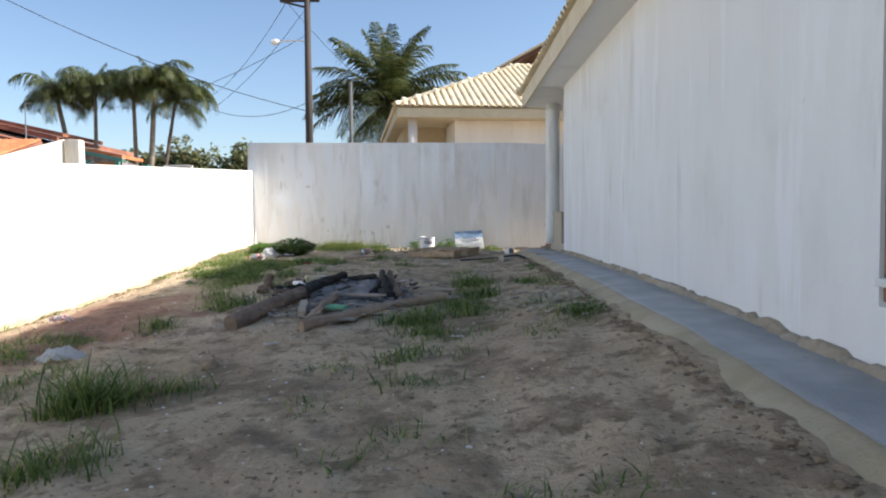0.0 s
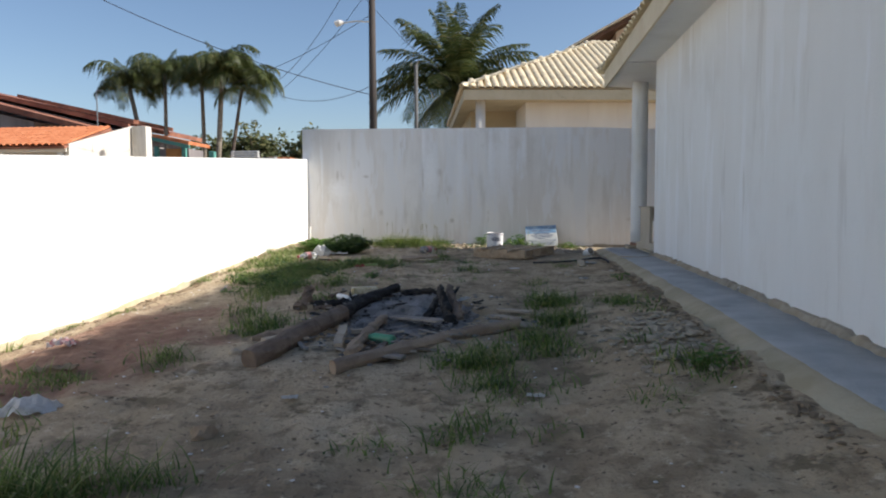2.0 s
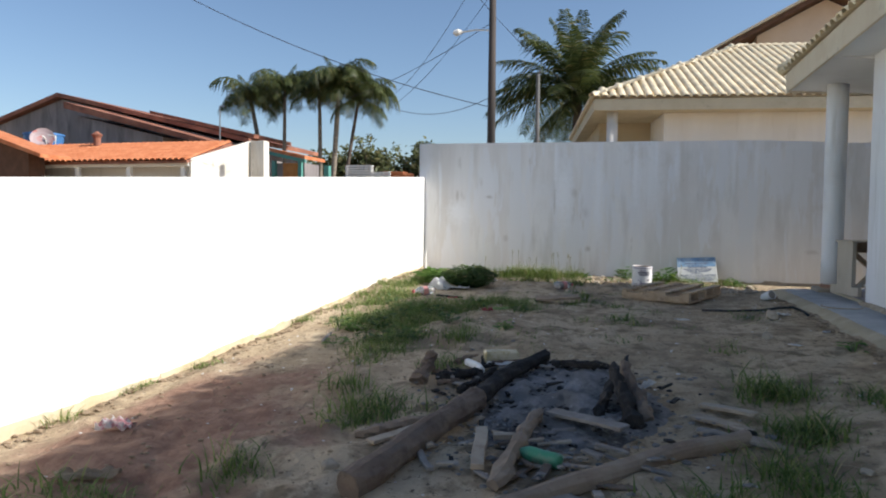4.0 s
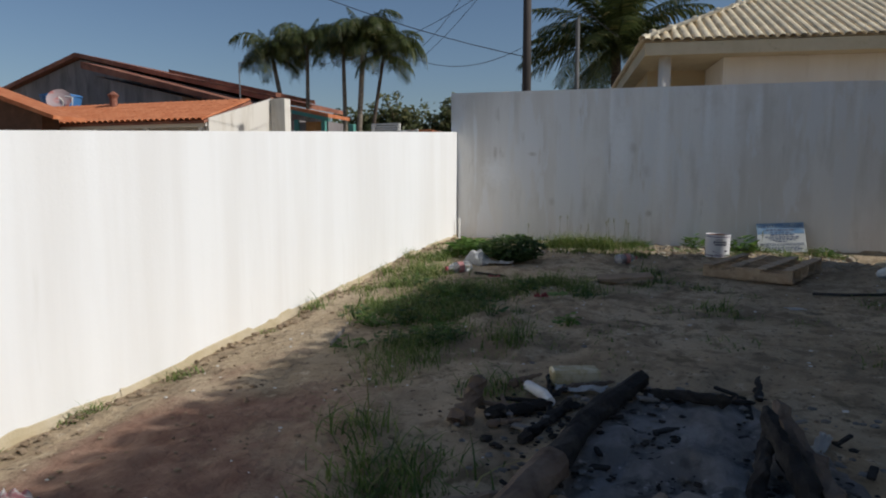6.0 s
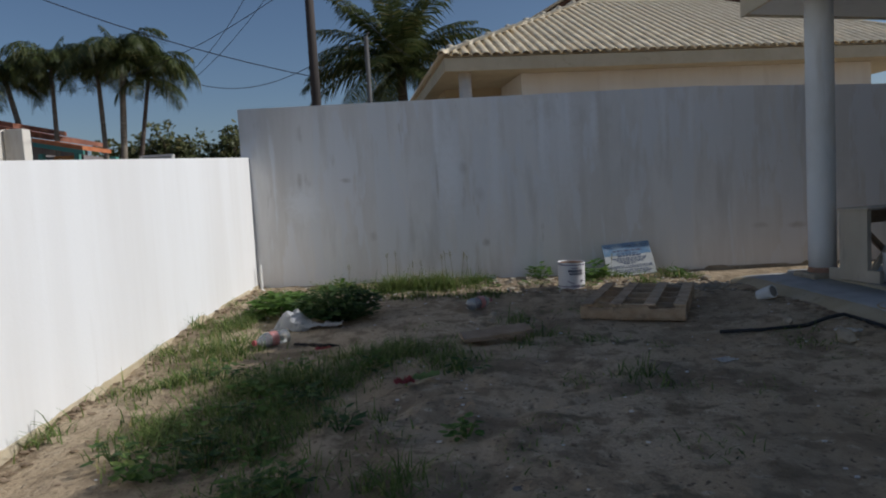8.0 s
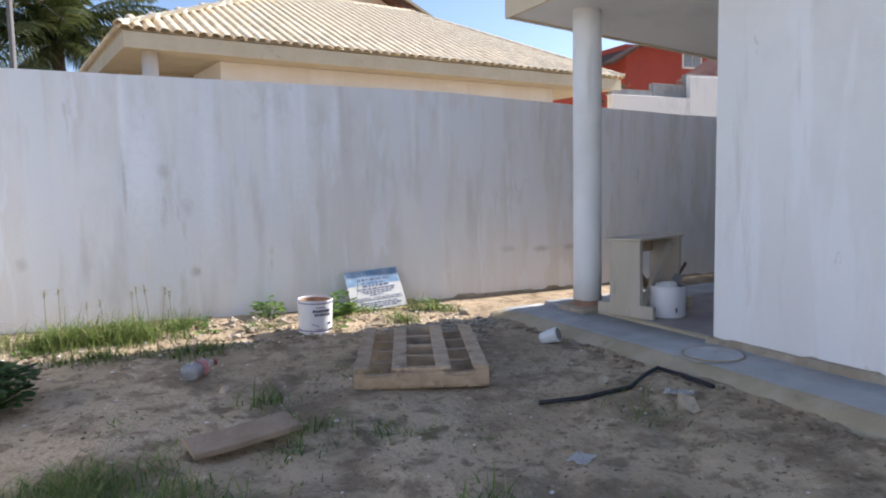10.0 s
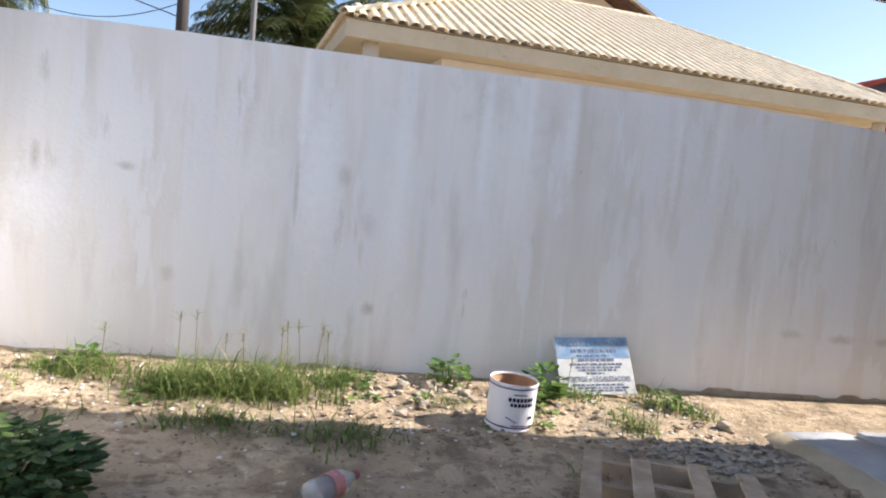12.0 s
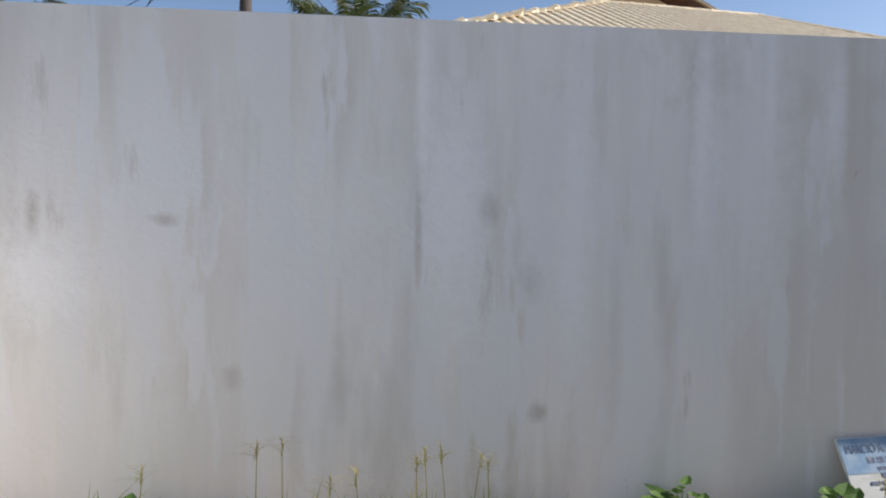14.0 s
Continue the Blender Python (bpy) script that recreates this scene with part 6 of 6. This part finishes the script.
pebbles("white_chips", [(rnd.uniform(-3.0, 2.2), rnd.uniform(13.0, 14.25)) for _ in range(420)], (0.006, 0.02), M_CHIP, 13, "scattered white chips of plaster on sunlit sand")
pebbles("clods", [(rnd.uniform(-3.2, 1.95), rnd.uniform(13.0, 14.3)) for _ in range(700)], (0.008, 0.03), M_CLOD, 14, "crumbled sandy soil at the wall foot")
chunk("stone", 1.62, 10.35, 0.03, 0.07, 5, M_STONE, "pale brown stone beside the hose", "stone")
chunk("stone", 1.55, 11.0, 0.015, 0.04, 8, M_STONE, "small pale stone beside the hose", "stone")
chunk("stone", -0.81, 4.36, -0.015, 0.085, 11, M_CLOD, "half-buried clod of soil", "clod")
chunk("stone", -1.35, 5.3, 0.0, 0.04, 12, M_STONE, "pale stone near the thick log", "stone")
chunk("stone", -1.25, 5.75, 0.0, 0.05, 13, M_STONE, "pale stone near the thick log", "stone")
chunk("stone", -0.62, 11.9, 0.01, 0.035, 14, M_STONE, "small pale stone on the sand", "stone")
chunk("stone", 1.35, 9.1, 0.01, 0.05, 15, M_STONE, "pale stone on the sand", "stone")
chunk("stone", 1.9, 13.55, 0.015, 0.06, 16, M_STONE, "pale stone near the walkway end", "stone")
chunk("stone", -0.05, 14.05, 0.02, 0.06, 17, M_STONE, "broken stone at the wall foot", "stone")
chunk("stone", -0.25, 13.98, 0.02, 0.05, 18, M_STONE, "broken stone at the wall foot", "stone")

pebbles("char_pieces", [(-0.18 + rnd.gauss(0, 0.24), 6.85 + rnd.gauss(0, 0.27)) for _ in range(420)], (0.006, 0.022), M_CHAR, 10, "broken pieces of black char in the ashes").location.z = 0.03
pebbles("char_pieces", [(-0.85 + rnd.gauss(0, 0.2), 7.2 + rnd.gauss(0, 0.18)) for _ in range(130)], (0.008, 0.03), M_CHAR, 11, "broken pieces of black char beside a log")
pebbles("ash_pieces", [(-0.2 + rnd.gauss(0, 0.4), 6.6 + rnd.gauss(0, 0.5)) for _ in range(700)], (0.008, 0.03), M_ASH, 12, "grey lumps of ash and rubble").location.z = 0.03

# ---- paint buckets ----
M_BUCKET = mat("white_bucket", (0.74, 0.73, 0.74), [((0.58, 0.55, 0.52), 7.0, 0.58, 0.78, (1, 1, 0.4))], 0.4, local=True)
M_INSIDE = mat("bucket_inside", (0.36, 0.22, 0.12), [((0.48, 0.32, 0.20), 9.0, 0.4, 0.65, ONE), ((0.22, 0.12, 0.07), 8.0, 0.55, 0.75, (1, 1, 0.4))], 0.75, local=True)
M_NAVY = mat("navy_print", (0.045, 0.04, 0.10), (), 0.5)
M_PURPLE = mat("purple_print", (0.16, 0.10, 0.22), (), 0.5)


def curved_patch(r, a0, a1, z0, z1, n=10):
    bm = bmesh.new()
    lo = [bm.verts.new((r * math.cos(a0 + (a1 - a0) * k / n), r * math.sin(a0 + (a1 - a0) * k / n), z0)) for k in range(n + 1)]
    hi = [bm.verts.new((r * math.cos(a0 + (a1 - a0) * k / n), r * math.sin(a0 + (a1 - a0) * k / n), z1)) for k in range(n + 1)]
    for k in range(n):
        bm.faces.new((lo[k], lo[k + 1], hi[k + 1], hi[k]))
    bmesh.ops.solidify(bm, geom=bm.faces, thickness=0.0012)
    return bm


def bucket(x, y, z, rz, label, tilt=0, printed=True, r=0.148, h=0.30):
    ob = empty("paint_bucket", pose(x, y, z, tilt, tilt * 0.4, rz))
    part("body", tube_bm([(0, 0, 0), (0, 0, 0.012), (0, 0, h - 0.03), (0, 0, h)], [r * 0.96, r * 0.97, r, r], 40, caps=False), M_BUCKET, ob, smooth=True)
    part("base", tube_bm([(0, 0, 0.0), (0, 0, 0.012)], [r * 0.955, r * 0.96], 40), M_BUCKET, ob)
    part("inside", tube_bm([(0, 0, 0.02), (0, 0, 0.03), (0, 0, h - 0.006)], [0.02, r * 0.94, r * 0.97], 40, caps=False), M_INSIDE, ob, "rusty orange inside", smooth=True)
    for zz in (0.018, h - 0.012):
        part("rim", tube_bm([(r * 0.985 * math.cos(a * math.pi / 20), r * 0.985 * math.sin(a * math.pi / 20), zz) for a in range(41)], [0.006] * 41, 6, caps=False), M_BUCKET, ob, smooth=True)
    if printed:
        for zz in (0.034, h - 0.03):
            part("band", curved_patch(r * 1.006, 0, 6.283, zz, zz + 0.008, 40), M_PURPLE, ob, "purple printed band")
        a = -math.pi / 2
        for k in range(7):       # two lines of heavy lettering that cannot be read
            part("lettering", curved_patch(r * 1.008, a - 0.55 + 0.16 * k, a - 0.55 + 0.16 * k + 0.12, h * 0.66, h * 0.74, 3), M_NAVY, ob)
            part("lettering", curved_patch(r * 1.008, a - 0.45 + 0.15 * k, a - 0.45 + 0.15 * k + 0.11, h * 0.56, h * 0.63, 3), M_NAVY, ob)
        part("lettering", curved_patch(r * 1.008, a - 0.35, a + 0.2, h * 0.79, h * 0.815, 5), M_PURPLE, ob)
        for k in range(5):       # the swoosh below
            part("swoosh", curved_patch(r * 1.008, a - 0.6 + 0.09 * k, a - 0.5 + 0.09 * k, h * (0.32 - 0.02 * k), h * (0.34 - 0.02 * k), 2), M_PURPLE, ob)
        part("swoosh", curved_patch(r * 1.008, a + 0.4, a + 0.62, h * 0.30, h * 0.36, 3), M_NAVY, ob)
        part("lettering", curved_patch(r * 1.008, a - 0.35, a + 0.35, h * 0.16, h * 0.18, 6), M_PURPLE, ob)
    return tagged(ob, label, "bucket")


bucket(0.36, 13.42, ground_z(0.36, 13.42) - 0.006, 8, "open white paint bucket with purple print, standing on sand", 2)
b2 = bucket(3.13, 12.08, SLAB + 0.007, 40, "white bucket holding mortar and a rag on the porch", 0, False, 0.15, 0.27)
part("rag", lump_bm(0.10, 3, 0.5), M_PAPER, b2).location = (0.02, 0.01, 0.25)
part("mark", curved_patch(0.152, -2.6, -2.5, 0.05, 0.09, 2), M_NAVY, b2)
trowel = empty("trowel", pose(3.2, 12.06, SLAB + 0.30, 20, -35, 20))
part("blade", box_bm((-0.09, -0.04, 0), (0.09, 0.04, 0.004), 0.001), M_STEEL, trowel)
part("handle", tube_bm([(0.09, 0, 0.01), (0.13, 0, 0.03), (0.22, 0, 0.03)], [0.006, 0.012, 0.014], 10), M_BROWNWOOD, trowel)
tagged(trowel, "steel trowel resting on a white bucket", "trowel")

# ---- builder's sign leaning on the wall ----
M_SIGNW = mat("sign_face", (0.62, 0.63, 0.60), [((0.48, 0.48, 0.44), 9.0, 0.5, 0.72, ONE), ((0.72, 0.72, 0.70), 5.0, 0.5, 0.7, ONE)], 0.5, local=True)
M_SIGNB = mat("sign_blue", (0.18, 0.31, 0.47), [((0.36, 0.47, 0.57), 8.0, 0.4, 0.65, ONE)], 0.5, local=True)
M_SIGNT = mat("sign_print", (0.10, 0.13, 0.21), [((0.30, 0.33, 0.38), 30.0, 0.5, 0.62, ONE)], 0.6, local=True)
sbl, sbr, stl = Vector((0.935, 14.10, 0.648)), Vector((1.530, 14.11, 0.648)), Vector((0.880, 14.325, 1.028))
ex = (sbr - sbl).normalized()
ey = (stl - sbl) - ex * (stl - sbl).dot(ex)
ey.normalize()
ez = ex.cross(ey)
SW, SH = (sbr - sbl).length, (stl - sbl).dot(ey)
shear = (stl - sbl).dot(ex)
# the board turns a little in its own plane
ang = math.atan2(-shear, SH)
sm = Matrix.Translation(sbl) @ Matrix((ex, ey, ez)).transposed().to_4x4() @ pose(0, 0, 0, 0, 0, math.degrees(ang) * 0.5)
sign = empty("notice_board", sm)
part("board", box_bm((0, 0, -0.012), (SW, SH, 0), 0.002), M_SIGNW, sign)
part("blue_band", box_bm((0.006, SH * 0.62, 0.0), (SW - 0.006, SH - 0.006, 0.0015)), M_SIGNB, sign, "faded blue upper band")


def lettering(text, x, y, height, width, parent, material, z=0.0028):
    cu = bpy.data.curves.new("text", "FONT")
    cu.body, cu.size, cu.extrude = text, height * 1.35, 0.0006
    tmp = new("tmp", cu)
    bpy.context.view_layer.update()
    me = bpy.data.meshes.new_from_object(tmp.evaluated_get(bpy.context.evaluated_depsgraph_get()))
    bpy.data.objects.remove(tmp)
    xs_ = [v.co.x for v in me.vertices]
    k = width / (max(xs_) - min(xs_))
    for v in me.vertices:
        v.co.x = (v.co.x - min(xs_)) * k
    me.materials.clear()
    me.materials.append(material)
    ob = new("lettering", me)
    ob.parent = parent
    ob.location = (x, y, z)
    return ob


lettering("MARCIO A. E. VASCONCELOS", 0.03, SH * 0.83, 0.042, SW - 0.06, sign, M_SIGNT)
lettering("PROJETOS e LEGALIZACOES", 0.03, SH * 0.225, 0.040, SW - 0.06, sign, M_SIGNT)
rnd = random.Random(9)
for y, h, x0, x1 in ((0.72, 0.028, 0.12, 0.48), (0.645, 0.016, 0.16, 0.42), (0.57, 0.022, 0.17, 0.46), (0.50, 0.016, 0.10, 0.52), (0.45, 0.012, 0.14, 0.5), (0.40, 0.014, 0.16, 0.46), (0.345, 0.014, 0.22, 0.36), (0.15, 0.014, 0.10, 0.5), (0.10, 0.013, 0.14, 0.54), (0.055, 0.012, 0.2, 0.5)):
    x = x0
    while x < x1:      # small print as bars
        w = rnd.uniform(0.02, 0.06)
        part("lettering", box_bm((x, SH * y, 0.0015), (min(x + w, x1), SH * y + h, 0.0028)), M_SIGNT, sign)
        x += w + 0.012
tagged(sign, "faded blue and white builder's notice board leaning on the wall", "sign")

# ---- pallet ----
M_PALLET = mat("pallet_wood", (0.42, 0.31, 0.20), [((0.54, 0.42, 0.29), 9.0, 0.4, 0.65, ONE), ((0.24, 0.18, 0.125), 7.0, 0.55, 0.68, ONE), ((0.13, 0.10, 0.075), 3.0, 0.64, 0.70, ONE)], 0.85, vary=0.12, bump=0.002, bump_scale=50)
pal = empty("pallet", pose(0.10, 11.58, ground_z(0.45, 11.9) + 0.02, 0, 0, -22.5))
PW, PL = 0.84, 1.27


def notched_board(length, height, thick):
    """A stringer on edge with two curved notches along its top."""
    pts = [(0, 0), (length, 0), (length, height)]
    for c in (0.78, 0.20):
        m = c * length
        for k in range(9):
            a = math.pi * k / 8
            pts.append((m + 0.125 * length * math.cos(a), height - 0.36 * height * math.sin(a) ** 0.4))
    pts.append((0, height))
    bm = bmesh.new()
    add_prism(bm, pts, -thick / 2, thick / 2)
    return bm


for k in range(5):
    st = part("stringer", notched_board(PW, 0.110, 0.045), M_PALLET, pal)
    st.location = (0, 0.03 + k * (PL - 0.06) / 4, 0.016)
for k, x in enumerate((0.0, 0.235, 0.51, 0.745)):
    w = 0.095
    sl = part("top_slat", box_bm((0, 0, 0), (w, PL * (1 if k != 2 else 1.02), 0.018), 0.003), M_PALLET, pal)
    sl.location = (x, 0, 0.115)
for k in range(6):
    sl = part("bottom_slat", box_bm((0, 0, 0), (0.135, PL, 0.016), 0.003), M_PALLET, pal)
    sl.location = (0.0 + k * (PW - 0.135) / 5, 0, 0.0)
fb = part("front_board", notched_board(PW, 0.09, 0.022), M_PALLET, pal)
fb.location = (0, -0.0, 0.018)
tagged(pal, "rough wooden pallet with notched bearers lying on sand", "pallet")

# ---- plywood stand on the porch ----
M_PLY = mat("raw_plywood", (0.48, 0.42, 0.32), [((0.56, 0.50, 0.40), 3.0, 0.4, 0.65, (1, 1, 0.3)), ((0.34, 0.29, 0.22), 8.0, 0.58, 0.78, (1, 1, 0.2))], 0.85, bump=0.001, local=True)
M_PLYDARK = mat("plywood_edge", (0.30, 0.21, 0.14), [((0.38, 0.28, 0.19), 12.0, 0.4, 0.65, ONE)], 0.85, local=True)
stand = empty("plywood_stand", pose(2.775, 12.225, SLAB + 0.007, 0, 0, 19))
for x in (0.0, 0.70):
    bm = bmesh.new()
    add_prism(bm, [(-0.266, 0), (0.266, 0), (0.266, 0.11), (0.145, 0.11), (0.145, 0.66), (-0.145, 0.66), (-0.145, 0.11), (-0.266, 0.11)], x, x + 0.05, "x")
    part("side_panel", bm, M_PLY, stand)
part("top", box_bm((-0.02, -0.165, 0.66), (0.77, 0.165, 0.682), 0.004), M_PLY, stand)
part("apron", box_bm((0.05, 0.11, 0.52), (0.70, 0.135, 0.66), 0.002), M_PLYDARK, stand)
bm = bmesh.new()
add_box(bm, (0, -0.03, -0.03), (0.74, 0.0, 0.03), 0.003, pose(0.09, -0.10, 0.09, 0, -45, 0))
part("brace", bm, M_PLY, stand)
bm = bmesh.new()
add_box(bm, (0, 0.0, -0.03), (0.74, 0.03, 0.03), 0.003, pose(0.08, 0.075, 0.60, 0, 40, 0))
part("brace", bm, M_PLYDARK, stand)
tagged(stand, "raw plywood trestle stand with diagonal braces on the porch", "stand")
